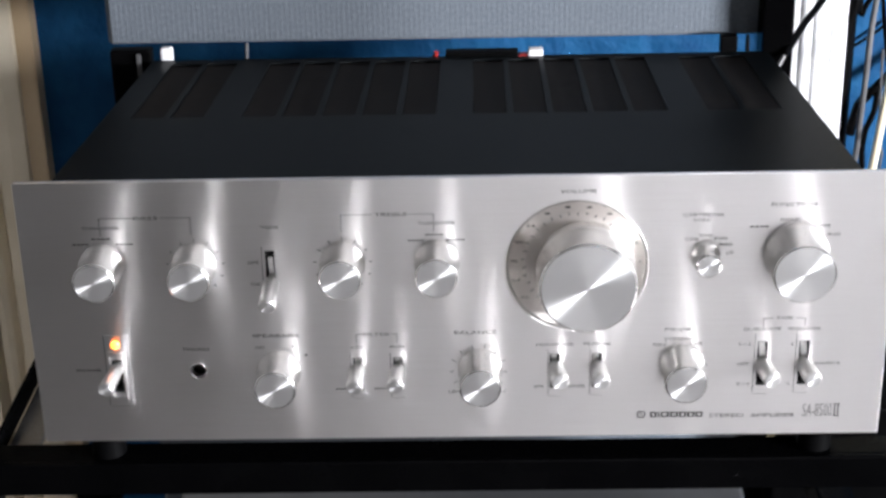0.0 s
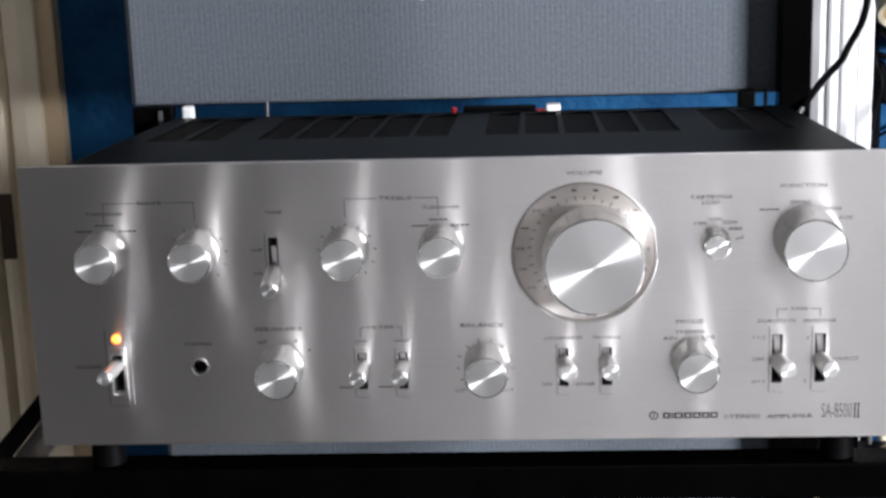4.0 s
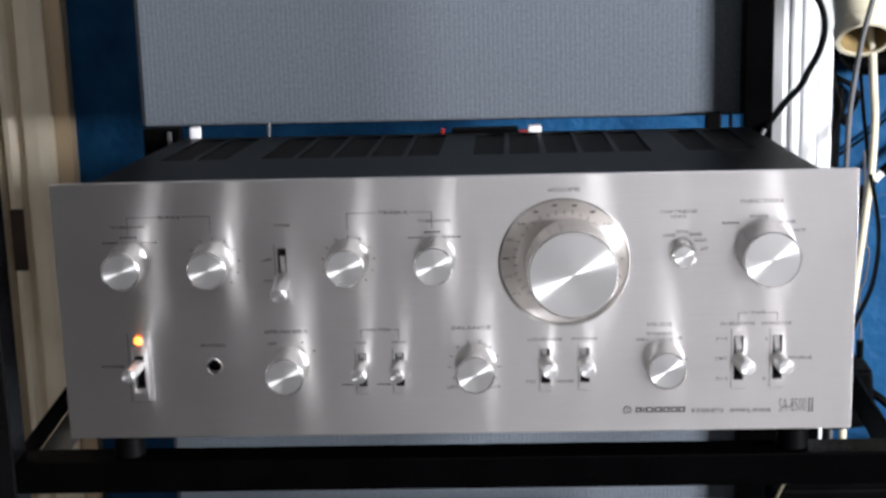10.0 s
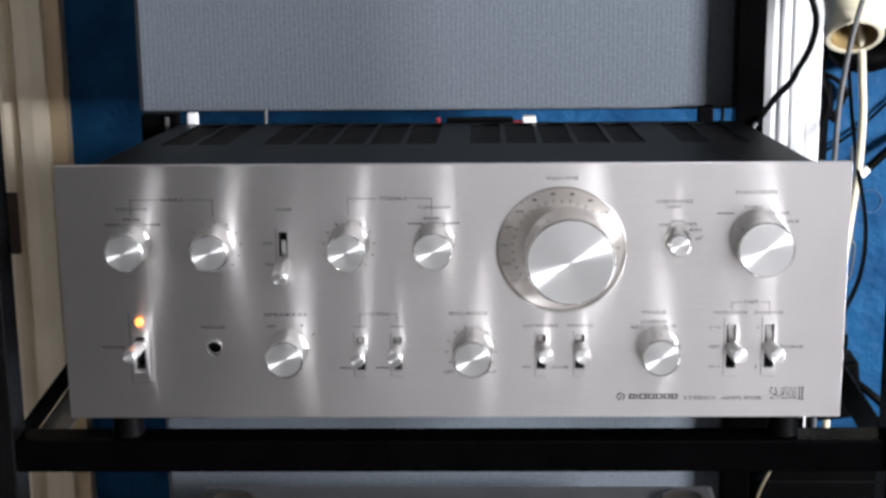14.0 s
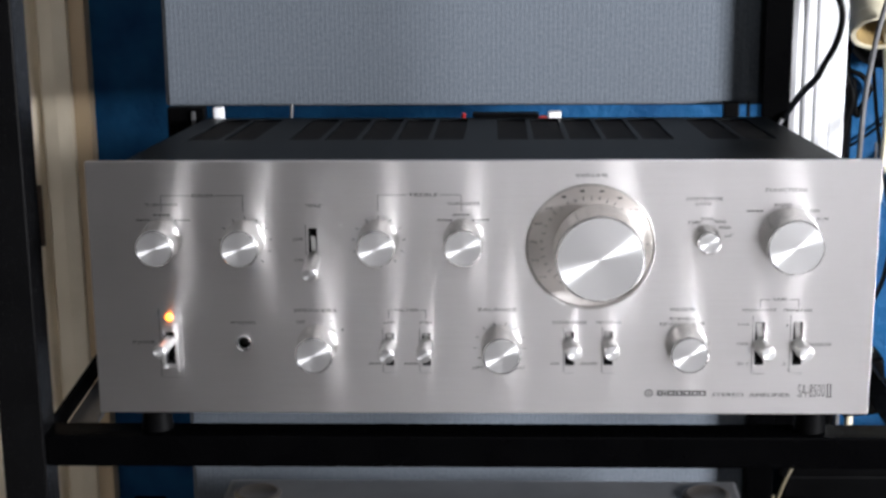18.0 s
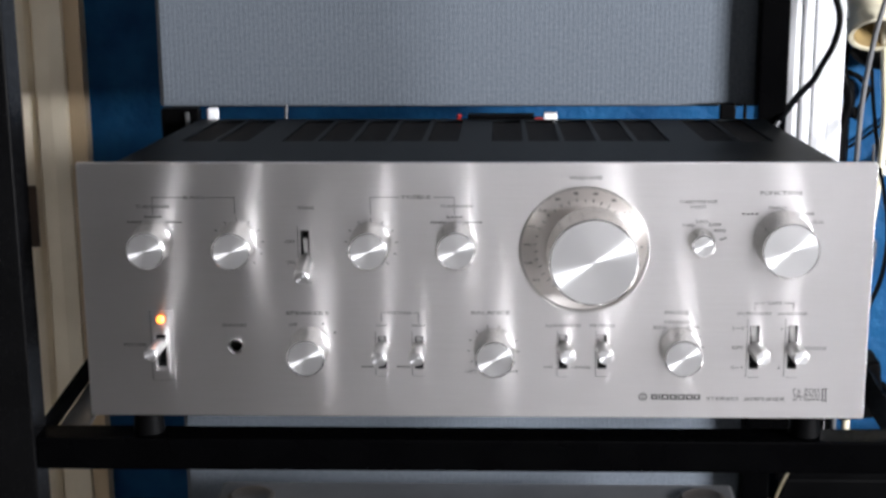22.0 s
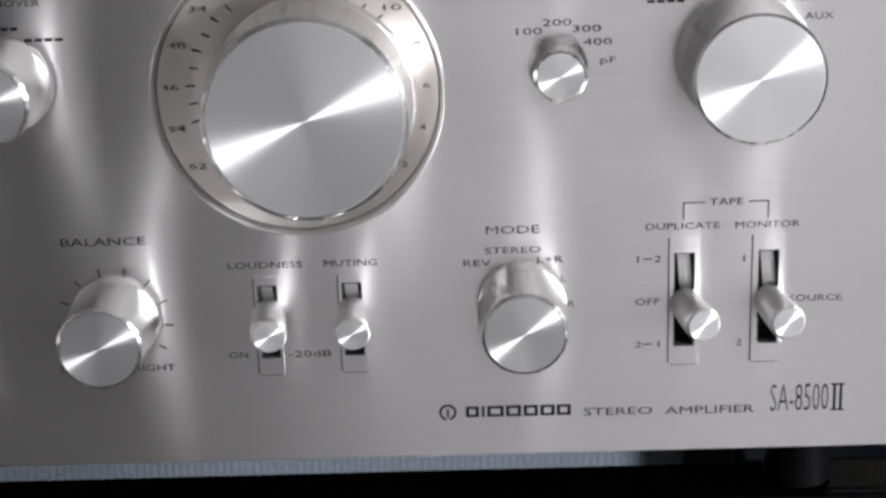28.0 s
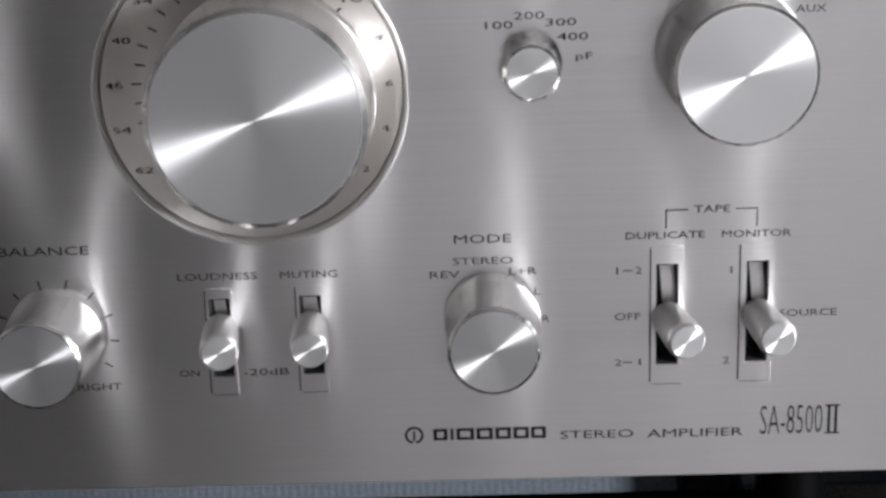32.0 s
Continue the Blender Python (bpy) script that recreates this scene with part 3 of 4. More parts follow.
STEP = 19.30
NUMBERS = {-2: "2", -1: "4", 0: "6", 1: "8", 2: "10", 7: "34", 8: "40", 9: "46", 10: "54", 11: "62"}
for k in range(-6, 27):
    a = 2.0 + STEP * k / 2
    if -48 < a < 240:
        ray_mark(0, 0, a, 0.0232, 0.0270 if k % 2 == 0 else 0.0265, 0.00040, dial, "scale_mark", dish_y(0.0232) - 0.0002, dish_y(0.0270))
for k in range(-2, 12):
    a = radians(2.0 + STEP * k)
    x, z = 0.0305 * math.cos(a), 0.0305 * math.sin(a)
    if k in NUMBERS:
        w = 0.0017 if len(NUMBERS[k]) == 1 else 0.0043
        word(NUMBERS[k], x - w / 2, x + w / 2, z, 0.0014, dial, dish_y(0.0315))
    else:
        mark(x - 0.0012, z - 0.0004, x + 0.0012, z + 0.0004, dial, "worn_numeral", dish_y(0.0315))


# lever switches: frame plate, dark slot, sliding tongue and a tapered round lever
def lever_switch(key, name, label, root, tip, wide=0.0042, tongue=(-0.32, 0.34), clear=0.0018):
    """root: height of the lever's foot over the slot's middle; tip: where its end stands, seen from the slot's middle."""
    x0, x1, z0, z1, a, b, c, d = SLOTS[key]
    cx, cz = (a + b) / 2, (c + d) / 2
    me = plate_with_holes("switch_plate", rect(x0, z0, x1, z1, 0.0003), [rect(a + 0.0001, c + 0.0001, b - 0.0001, d - 0.0001)], 0.0010, 0.00004)
    me.materials.append(PANEL)
    me.transform(Matrix.Translation((0, -0.00022, 0)))
    sw = part(name, me, PANEL, amp, label)
    # inked lines draw the plate's joint and shadow, left and below only
    mark(x0 - 0.00034, z0 + 0.0003, x0 - 0.00002, z1 - 0.0003, sw, "joint_shadow", y=-0.0001)
    mark(x0 + 0.0003, z0 - 0.00022, x1 - 0.0003, z0 - 0.00004, sw, "joint_shadow", y=-0.0001)
    # near-black floor and liners paint the slot's shade over its bright cut edges
    part("slot_floor", slab((a - 0.0006, 0.0085, c - 0.0006), (b + 0.0006, 0.0095, d + 0.0006)), VOID, sw)
    for e, f in ((a + 0.0001, a + 0.0004), (b - 0.0004, b - 0.0001)):
        part("slot_shade", slab((e, -0.0002, c + 0.0005), (f, 0.0085, d - 0.0005)), VOID, sw)
    for e, f in ((c + 0.0001, c + 0.0004), (d - 0.0004, d - 0.0001)):
        part("slot_shade", slab((a + 0.0001, -0.0002, e), (b - 0.0001, 0.0085, f)), VOID, sw)
    foot = Vector((cx, 0.0, cz + root))
    way = Vector((cx + tip[0], tip[1], cz + tip[2])) - foot
    # curved bright tongue above the lever
    low, high = cz + root + 0.0005, d - clear
    bm = bmesh.new()
    rows = []
    for k in range(11):
        zz = low + (high - low) * k / 10
        away = (zz - cz - root) / (d - c)
        lean = 0.00035 * (1 - k / 5)
        rows.append([bm.verts.new((cx + (b - a) * e + lean, 0.0028 + 0.0085 * away * away, zz)) for e in tongue])
    for p, q in zip(rows, rows[1:]):
        bm.faces.new((p[0], p[1], q[1], q[0]))
    part("tongue", bm, STEEL, sw, "bright steel tongue in the slot")
    length = way.length
    r0 = wide * 0.90
    lever = lathe([(0, 0.004), (0.0017, 0.004), (0.0018, -0.0006), (r0 - 0.0004, -0.0010), (r0, -0.0016), (wide * 0.97, -length * 0.55), (wide, -length + 0.0016), (wide - 0.0001, -length + 0.0008), (wide - 0.0003, -length + 0.0003), (wide - 0.0006, -length), (0, -length)], 48)
    m = Matrix.Translation(foot) @ Vector((0, -1, 0)).rotation_difference(way).to_matrix().to_4x4()
    handle = part("lever", lever, SATIN, sw, "polished round lever", m, 40)
    part("tip", lathe([(wide - 0.0007, -length - 0.00012), (0.0003, -length - 0.00012), (0, -length - 0.0001)], 48), FACE, handle, "spun lever tip")
    return sw


power = lever_switch("power", "power_switch", "power lever switch with a round polished handle, switched up", 0.0042, (-0.001, -0.0255, 0.0060), 0.0036, (-0.24, 0.24), 0.0030)
# raised inner frame of the power switch
me = plate_with_holes("inner_frame", rect(-0.1737, 0.0235, -0.1652, 0.0505, 0.0003), [rect(-0.1728, 0.0262, -0.1661, 0.0485)], 0.0009, 0.00004)
me.materials.append(PANEL)
me.transform(Matrix.Translation((0, -0.00065, 0)))
part("inner_frame", me, PANEL, power, "thin raised frame round the slot")
lever_switch("tone", "tone_switch", "tone lever switch with a round polished handle, switched down", -0.0035, (-0.0002, -0.0200, -0.0084), 0.0042, (-0.26, 0.26), 0.0055)
lever_switch("filter_a", "low_filter_switch", "filter lever switch with a round polished handle", 0.0030, (-0.0009, -0.0178, 0.0018), 0.0042, (-0.30, 0.26), 0.0014)
lever_switch("filter_b", "high_filter_switch", "filter lever switch with a round polished handle", 0.0030, (-0.0008, -0.0178, 0.0021), 0.0042, (-0.30, 0.26), 0.0014)
lever_switch("loudness", "loudness_switch", "loudness lever switch with a round polished handle", 0.0024, (0.0020, -0.0178, 0.0030), 0.0044, (-0.30, 0.22), 0.0014)
lever_switch("muting", "muting_switch", "muting lever switch with a round polished handle", 0.0024, (0.0010, -0.0178, 0.0029), 0.0044, (-0.34, 0.28), 0.0014)
lever_switch("tape_a", "tape_duplicate_switch", "tape duplicate lever switch in its middle position", -0.0004, (0.0024, -0.0180, 0.0), 0.0043, (-0.18, 0.42))
lever_switch("tape_b", "tape_monitor_switch", "tape monitor lever switch in its middle position", -0.0004, (0.0018, -0.0180, -0.0001), 0.0043, (-0.18, 0.42))

part("power_lamp", lathe([(0.0022, -0.0009), (0.0021, -0.0014), (0.0014, -0.0020), (0, -0.0022)], 32), LED, amp, "glowing orange round power lamp", pose(-0.1693, 0, 0.0551), 60)
jack = part("headphone_jack", lathe([(0.0042, 0.0), (0.0042, -0.0007), (0.0040, -0.0010), (0.0037, -0.0009), (0.0035, -0.0003), (0.0035, 0.007)], 40), CHROME, amp, "headphone socket with a bright ring", pose(-0.1290, 0, 0.0400), 35)
part("socket_bore", lathe([(0.0036, 0.0062), (0.0036, 0.012), (0, 0.012)], 32), VOID, jack)

# ---- print on the panel ----
P = panel
LW = 0.00028
H = 0.00165


def bracket(x0, x1, z, drop, gap0, gap1):
    """A printed bracket that joins two controls, open in the middle for its word."""
    mark(x0, z - LW / 2, gap0, z + LW / 2, P)
    mark(gap1, z - LW / 2, x1, z + LW / 2, P)
    mark(x0, z - drop, x0 + LW, z - LW / 2 - 0.00002, P)
    mark(x1 - LW, z - drop, x1, z - LW / 2 - 0.00002, P)


bracket(-0.1706, -0.1266, 0.1226, 0.009, -0.1548, -0.1412)
word("BASS", -0.1538, -0.1422, 0.1226, 0.0018, P)
word("TURNOVER", -0.1792, -0.1612, 0.1176, H, P)
worn_print(-0.1752, -0.1656, 0.1120, P)
worn_print(-0.1846, -0.1764, 0.1092, P)
worn_print(-0.1640, -0.1550, 0.1091, P)
word("TONE", -0.0932, -0.0846, 0.1170, H, P)
word("OFF", -0.1005, -0.0949, 0.0985, H, P)
word("ON", -0.0998, -0.0953, 0.0870, H, P)
bracket(-0.0548, -0.0102, 0.1228, 0.009, -0.0395, -0.0215)
word("TREBLE", -0.0385, -0.0226, 0.1229, 0.0018, P)
word("TURNOVER", -0.0178, -0.0002, 0.1180, H, P)
worn_print(-0.0148, -0.0058, 0.1120, P)
worn_print(-0.0232, -0.0150, 0.1091, P)
worn_print(-0.0050, 0.0046, 0.1092, P)
for cx, cz in ((-0.1259, 0.0960), (-0.0546, 0.0960)):
    for a in range(-50, 231, 28):
        ray_mark(cx, cz + 0.001, a, 0.0128, 0.0142, 0.0005, P)
word("VOLUME", 0.0500, 0.0672, 0.1333, 0.0019, P)
word("CARTRIDGE", 0.1082, 0.1276, 0.1205, H, P)
word("LOAD", 0.1137, 0.1218, 0.1178, H, P)
for text, x, z, w in (("100", 0.1131, 0.1078, 0.0060), ("200", 0.1196, 0.1097, 0.0067), ("300", 0.1265, 0.1081, 0.0067), ("400", 0.1290, 0.1049, 0.0067), ("pF", 0.1315, 0.1003, 0.0037)):
    word(text, x - w / 2, x + w / 2, z, H if text != "pF" else 0.0020, P)
word("FUNCTION", 0.1500, 0.1712, 0.1252, 0.0019, P)
word("PHONO", 0.1548, 0.1640, 0.1172, H, P)
worn_print(0.1402, 0.1494, 0.1139, P)
word("TUNER", 0.1700, 0.1785, 0.1139, H, P)
word("AUX", 0.1770, 0.1836, 0.1095, H, P)
word("POWER", -0.1898, -0.1776, 0.0406, H, P)
word("PHONES", -0.1356, -0.1226, 0.0518, H, P)
word("SPEAKERS", -0.1013, -0.0781, 0.0588, 0.0019, P)
word("OFF", -0.1000, -0.0952, 0.0522, H, P)
ray_mark(-0.0887, 0.0400, 30, 0.0150, 0.0164, 0.0007, P)
ray_mark(-0.0887, 0.0400, 60, 0.0140, 0.0154, 0.0007, P)
bracket(-0.0500, -0.0297, 0.0590, 0.0050, -0.0470, -0.0326)
word("FILTER", -0.0462, -0.0334, 0.0590, H, P)
word("LOW", -0.0526, -0.0468, 0.0520, 0.0014, P)
word("HIGH", -0.0332, -0.0266, 0.0520, 0.0014, P)
worn_print(-0.0612, -0.0543, 0.0285, P)
worn_print(-0.0420, -0.0345, 0.0285, P)
word("BALANCE", -0.0014, 0.0192, 0.0593, 0.0020, P)
word("LEFT", -0.0046, 0.0014, 0.0262, H, P)
word("RIGHT", 0.0136, 0.0238, 0.0260, H, P)
for a in range(-32, 213, 27):
    ray_mark(0.0101, 0.0385, a, 0.0122, 0.0142, 0.00036, P)
word("LOUDNESS", 0.0388, 0.0570, 0.0522, H, P)
word("MUTING", 0.0622, 0.0752, 0.0522, H, P)
word("ON", 0.0375, 0.0421, 0.0288, H, P)
word("-20dB", 0.0523, 0.0629, 0.0287, H, P)
word("MODE", 0.1019, 0.1148, 0.0595, 0.0020, P)
word("STEREO", 0.1015, 0.1151, 0.0543, H, P)
word("REV", 0.0962, 0.1029, 0.0512, H, P)
word("L+R", 0.1142, 0.1205, 0.0516, H, P)
word("L", 0.1199, 0.1213, 0.0467, H, P)
word("R", 0.1215, 0.1232, 0.0400, H, P)
bracket(0.1494, 0.1700, 0.0650, 0.0042, 0.1546, 0.1651)
word("TAPE", 0.1558, 0.1638, 0.0651, H, P)
word("DUPLICATE", 0.1405, 0.1583, 0.0592, H, P)
word("MONITOR", 0.1621, 0.1776, 0.0591, H, P)
word("1", 0.1384, 0.1388, 0.0510, H, P)
word("2", 0.1427, 0.1442, 0.0510, H, P)
word("OFF", 0.1380, 0.1439, 0.0400, H, P)
word("2", 0.1381, 0.1396, 0.0288, H, P)
word("1", 0.1436, 0.1440, 0.0288, H, P)
for z in (0.0510, 0.0288):
    mark(0.1399, z - 0.00015, 0.1421, z + 0.00015, P, "printed_arrow")
word("1", 0.1642, 0.1646, 0.0506, H, P)
word("2", 0.1628, 0.1643, 0.0287, H, P)
word("SOURCE", 0.1755, 0.1885, 0.0399, H, P)
# maker's mark as plain shapes
def hollow_bar(x0, z0, x1, z1, wide=0.00085):
    """A plain printed block, open in the middle where it is broad enough."""
    if x1 - x0 < 3 * wide:
        return mark(x0, z0, x1, z1, P, "maker_bar")
    bm = bmesh.new()
    ring_out = [bm.verts.new((x, -0.0002, z)) for x, z in rect(x0, z0, x1, z1)]
    ring_in = [bm.verts.new((x, -0.0002, z)) for x, z in rect(x0 + wide, z0 + wide * 0.8, x1 - wide, z1 - wide * 0.8)]
    for k in range(4):
        bm.faces.new((ring_out[k], ring_out[(k + 1) % 4], ring_in[(k + 1) % 4], ring_in[k]))
    return part("maker_bar", bm, INK, P)


for k, (x0, x1) in enumerate(((0.0957, 0.0990), (0.0997, 0.1004), (0.1011, 0.1052), (0.1058, 0.1096), (0.1102, 0.1138), (0.1144, 0.1180), (0.1185, 0.1220))):
    hollow_bar(x0, 0.01035, x1, 0.01325)
ring = bmesh.new()
inner, outer = circle(0.0912, 0.0118, 0.0016, 32), circle(0.0912, 0.0118, 0.0022, 32)
vi, vo = [ring.verts.new((x, -0.0002, z)) for x, z in inner], [ring.verts.new((x, -0.0002, z)) for x, z in outer]
for k in range(32):
    if k not in (23, 24):
        ring.faces.new((vi[k], vi[(k + 1) % 32], vo[(k + 1) % 32], vo[k]))
part("maker_ring", ring, INK, P)
mark(0.09095, 0.0104, 0.09145, 0.0128, P, "maker_stroke")
word("STEREO", 0.1253, 0.1424, 0.0110, 0.0020, P)
word("AMPLIFIER", 0.1456, 0.1678, 0.0108, 0.0020, P)
word("SA-8500", 0.1718, 0.1862, 0.0135, 0.0072, P, weight=-0.012)
for x in (0.1874, 0.1890):
    mark(x, 0.0100, x + 0.0006, 0.0166, P, "numeral_stroke")
for z in (0.0097, 0.0166):
    mark(0.1868, z, 0.1902, z + 0.0004, P, "numeral_stroke")
print_words()

# ---- small things round the rack ----
under = thing("silver_component", "low silver metal unit on the shelf below the amplifier", "hi-fi unit", pose(0, 0, -0.185))
part("housing", slab((-0.1765, 0.02, 0), (0.1725, 0.213, 0.055), 0.003), SILVER, under)
for x in (-0.1535, 0.149):
    disc = lathe([(0, 0.0), (0.0150, 0.0), (0.0160, 0.0006), (0.0161, 0.0014), (0.0152, 0.0022), (0.0128, 0.0024), (0.0120, 0.0018), (0.0, 0.0020)], 48)
    bmesh.ops.rotate(disc, verts=disc.verts, matrix=Matrix.Rotation(math.pi / 2, 3, "X"))
    part("round_cap", disc, BRONZE, under, "round brown-grey cap", pose(x, 0.186, 0.0551), 40)
for x0, x1 in ((-PX0 + 0.0001, RX0 - 0.0001),):
    rack_part("lower_rail", (x0, 0.03, -0.2075), (x1, 0.055, -0.1852))
    rack_part("lower_rail", (x0, 0.18, -0.2075), (x1, 0.205, -0.1852))
for a, b in ((-PX1, -PX0), (RX0, RX1)):
    rack_part("side_rail", (a, 0.0231, -0.2075), (b, 0.31, -0.1852))


PIPE_X, PIPE_Z = 0.2915, 0.1534


def cable(name, points, radius, mat, label, sides=10, group=""):
    return tagged(part(name, sweep(points, radius, sides), mat, smooth=60), label, "cable", group)


hung = cable("black_cable", [(0.2150, 0.33, 0.60), (0.2250, 0.33, 0.30), (0.2385, 0.33, 0.212), (0.2495, 0.33, 0.1850), (0.2521, 0.33, 0.170), (0.2487, 0.33, 0.1542), (0.2413, 0.33, 0.1396), (0.2355, 0.325, 0.1308), (0.2216, 0.305, 0.1228), (0.2099, 0.285, 0.1153), (0.2035, 0.275, 0.1101)], 0.0024, RUBBER, "black cable with a grey end, hanging past the white casing")
part("grey_end", sweep([(0.2035, 0.275, 0.1101), (0.1973, 0.27, 0.1005), (0.1943, 0.268, 0.093), (0.1923, 0.266, 0.050), (0.1933, 0.262, -0.013)], 0.0015, 8), GREY_PVC, hung, "thin grey end of the cable", smooth=60)
cable("ivory_cable", [(0.2970, 0.433, 0.50), (0.2972, 0.433, 0.22), (0.2975, 0.412, 0.180), (0.2990, 0.405, 0.162), (0.3005, 0.400, 0.145), (0.3035, 0.405, 0.118), (0.3065, 0.41, 0.0885), (0.3055, 0.41, 0.050), (0.3035, 0.41, 0.030), (0.3000, 0.41, -0.004), (0.2962, 0.41, -0.040), (0.2935, 0.41, -0.066), (0.2912, 0.41, -0.100), (0.2905, 0.41, -0.20), (0.295, 0.42, FLOOR + 0.005)], 0.0031, PIPE, "ivory cable hanging out of the conduit along the wall")
cable("ivory_cable", [(0.290, 0.385, -0.1600), (0.262, 0.355, -0.1598), (0.243, 0.333, -0.1590), (0.230, 0.321, -0.1665), (0.2189, 0.3155, -0.1934), (0.214, 0.315, -0.24), (0.216, 0.315, FLOOR + 0.005)], 0.0014, DULL_PVC, "dull yellowed cable lying over the edge of the black block")
cable("grey_cable", [(0.3350, 0.352, 0.60), (0.3120, 0.356, 0.30), (0.2990, 0.362, 0.220), (0.2922, 0.365, 0.1853), (0.2858, 0.365, 0.1582), (0.2815, 0.365, 0.1309), (0.2784, 0.365, 0.1031), (0.2771, 0.365, 0.0651), (0.2765, 0.37, 0.02), (0.277, 0.39, -0.12), (0.278, 0.43, FLOOR + 0.005)], 0.0021, GREY_PVC, "dark grey cable that crosses the conduit opening")
cable("thick_black_cable", [(0.2990, 0.478, 0.1330), (0.3070, 0.472, 0.1262), (0.3200, 0.47, 0.1246), (0.3320, 0.47, 0.1275), (0.3432, 0.47, 0.1330), (0.37, 0.475, 0.150), (0.42, 0.476, 0.160), (0.46, 0.478, 0.10), (0.47, 0.482, FLOOR + 0.013)], 0.0112, RUBBER, "thick black cable looped along the blue wall behind the conduit", 14)
cable("thick_black_cable", [(0.2885, 0.488, 0.150), (0.2888, 0.487, 0.130), (0.2880, 0.487, 0.1087), (0.2948, 0.487, 0.0872), (0.2905, 0.487, 0.0657), (0.2893, 0.487, 0.041), (0.2900, 0.488, 0.0), (0.2930, 0.489, FLOOR + 0.008)], 0.0044, RUBBER, "thick black cable hanging along the edge of the white casing", 12)
# leads against the blue wall
LEADS = "leads on the blue wall"
cable("black_lead", [(0.2880, 0.4930, 0.118), (0.2910, 0.4925, 0.1102), (0.3032, 0.4925, 0.1040), (0.3103, 0.4925, 0.0946), (0.3083, 0.4925, 0.0870), (0.3010, 0.4930, 0.070), (0.2950, 0.4935, 0.030), (0.2960, 0.4940, FLOOR + 0.004)], 0.0022, RUBBER, "black lead curled against the blue wall", 8, LEADS)
cable("black_lead", [(0.2950, 0.4950, 0.0440), (0.3019, 0.4945, 0.0489), (0.3166, 0.4945, 0.0595), (0.3350, 0.4950, 0.0750), (0.3491, 0.4950, 0.0880), (0.40, 0.4950, 0.120), (0.45, 0.4950, FLOOR + 0.004)], 0.0013, RUBBER, "thin black lead running up across the blue wall", 7, LEADS)
slanting = cable("black_lead", [(0.2960, 0.480, -0.020), (0.3000, 0.478, 0.0030), (0.3064, 0.476, 0.0126), (0.3136, 0.476, 0.0203), (0.3258, 0.480, 0.0309), (0.3345, 0.482, 0.0386), (0.3491, 0.484, 0.0508), (0.38, 0.488, 0.070), (0.45, 0.490, 0.10), (0.46, 0.490, FLOOR + 0.006)], 0.0036, RUBBER, "black lead slanting across the blue wall", 10, LEADS)
part("white_joint", sweep([(0.3222, 0.4785, 0.0280), (0.3258, 0.4800, 0.0309), (0.3285, 0.4808, 0.0334)], 0.0038, 10), WHITE, slanting, "white joint on the lead", smooth=60)
cable("black_lead", [(0.3136, 0.4750, 0.0203), (0.3113, 0.472, 0.0016), (0.3059, 0.472, -0.0140), (0.3050, 0.474, -0.030), (0.3063, 0.474, -0.0457), (0.3052, 0.475, -0.0552), (0.3040, 0.478, -0.12), (0.305, 0.480, FLOOR + 0.005)], 0.0024, RUBBER, "black lead hanging beside the ivory cable", 8, LEADS)
hanging = cable("grey_lead", [(0.3060, 0.440, 0.060), (0.3085, 0.445, 0.020), (0.3118, 0.45, -0.0152), (0.3144, 0.45, -0.0246), (0.3123, 0.45, -0.0465), (0.3083, 0.45, -0.0590), (0.3102, 0.45, -0.0909), (0.3100, 0.45, -0.1000)], 0.0010, GREY_PVC, "thin grey lead hanging free with a black plug", 7, LEADS)
part("plug", sweep([(0.3101, 0.45, -0.0975), (0.3101, 0.45, -0.1000), (0.3102, 0.45, -0.1120), (0.3102, 0.45, -0.1140)], 0.0030, 10), RUBBER, hanging, "small black plug", smooth=60)
# round patch painted over on the wall
patch = lathe([(0.0086, 0.0), (0.0090, -0.0009), (0.0100, -0.0009), (0.0104, 0.0)], 48)
part("wall_patch", patch, WALL_DARK, bpy.data.objects["wall_north"], "painted-over ring on the wall", pose(0.3362, 0.4999, 0.0016), 40)
# pale junction box that the conduit meets
box = thing("junction_box", "off-white plastic junction box on the blue wall", "junction box", pose(0.3480, 0.4996, 0.1515))
part("body", slab((-0.0310, -0.056, 0.0), (0.045, 0.0, 0.11), 0.004, 3), PIPE, box)
part("lid", slab((-0.0300, -0.060, 0.001), (0.044, -0.0562, 0.109), 0.002), PIPE, box)

# conduit elbow: an open flared end that faces the room, bent up along the wall
def conduit_shell(line, outer, inner):
    """A hollow pipe along a line; outer gives the radius at each point, the bore is drawn back inside."""
    bm = bmesh.new()
    rings = []
    for i, p in list(enumerate(line)) + list(reversed(list(enumerate(line)))):
        back = len(rings) >= len(line)
        d = (line[min(i + 1, len(line) - 1)] - line[max(i - 1, 0)]).normalized()
        side = Vector((1, 0, 0))
        up = d.cross(side)
        r = inner if back else outer[i]
        rings.append([bm.verts.new(p + r * (math.cos(2 * math.pi * k / 40) * side + math.sin(2 * math.pi * k / 40) * up)) for k in range(40)])
    rings.append(rings[0])
    for a, b in zip(rings, rings[1:]):
        for k in range(40):
            bm.faces.new((a[k], a[(k + 1) % 40], b[(k + 1) % 40], b[k]))
    return bm


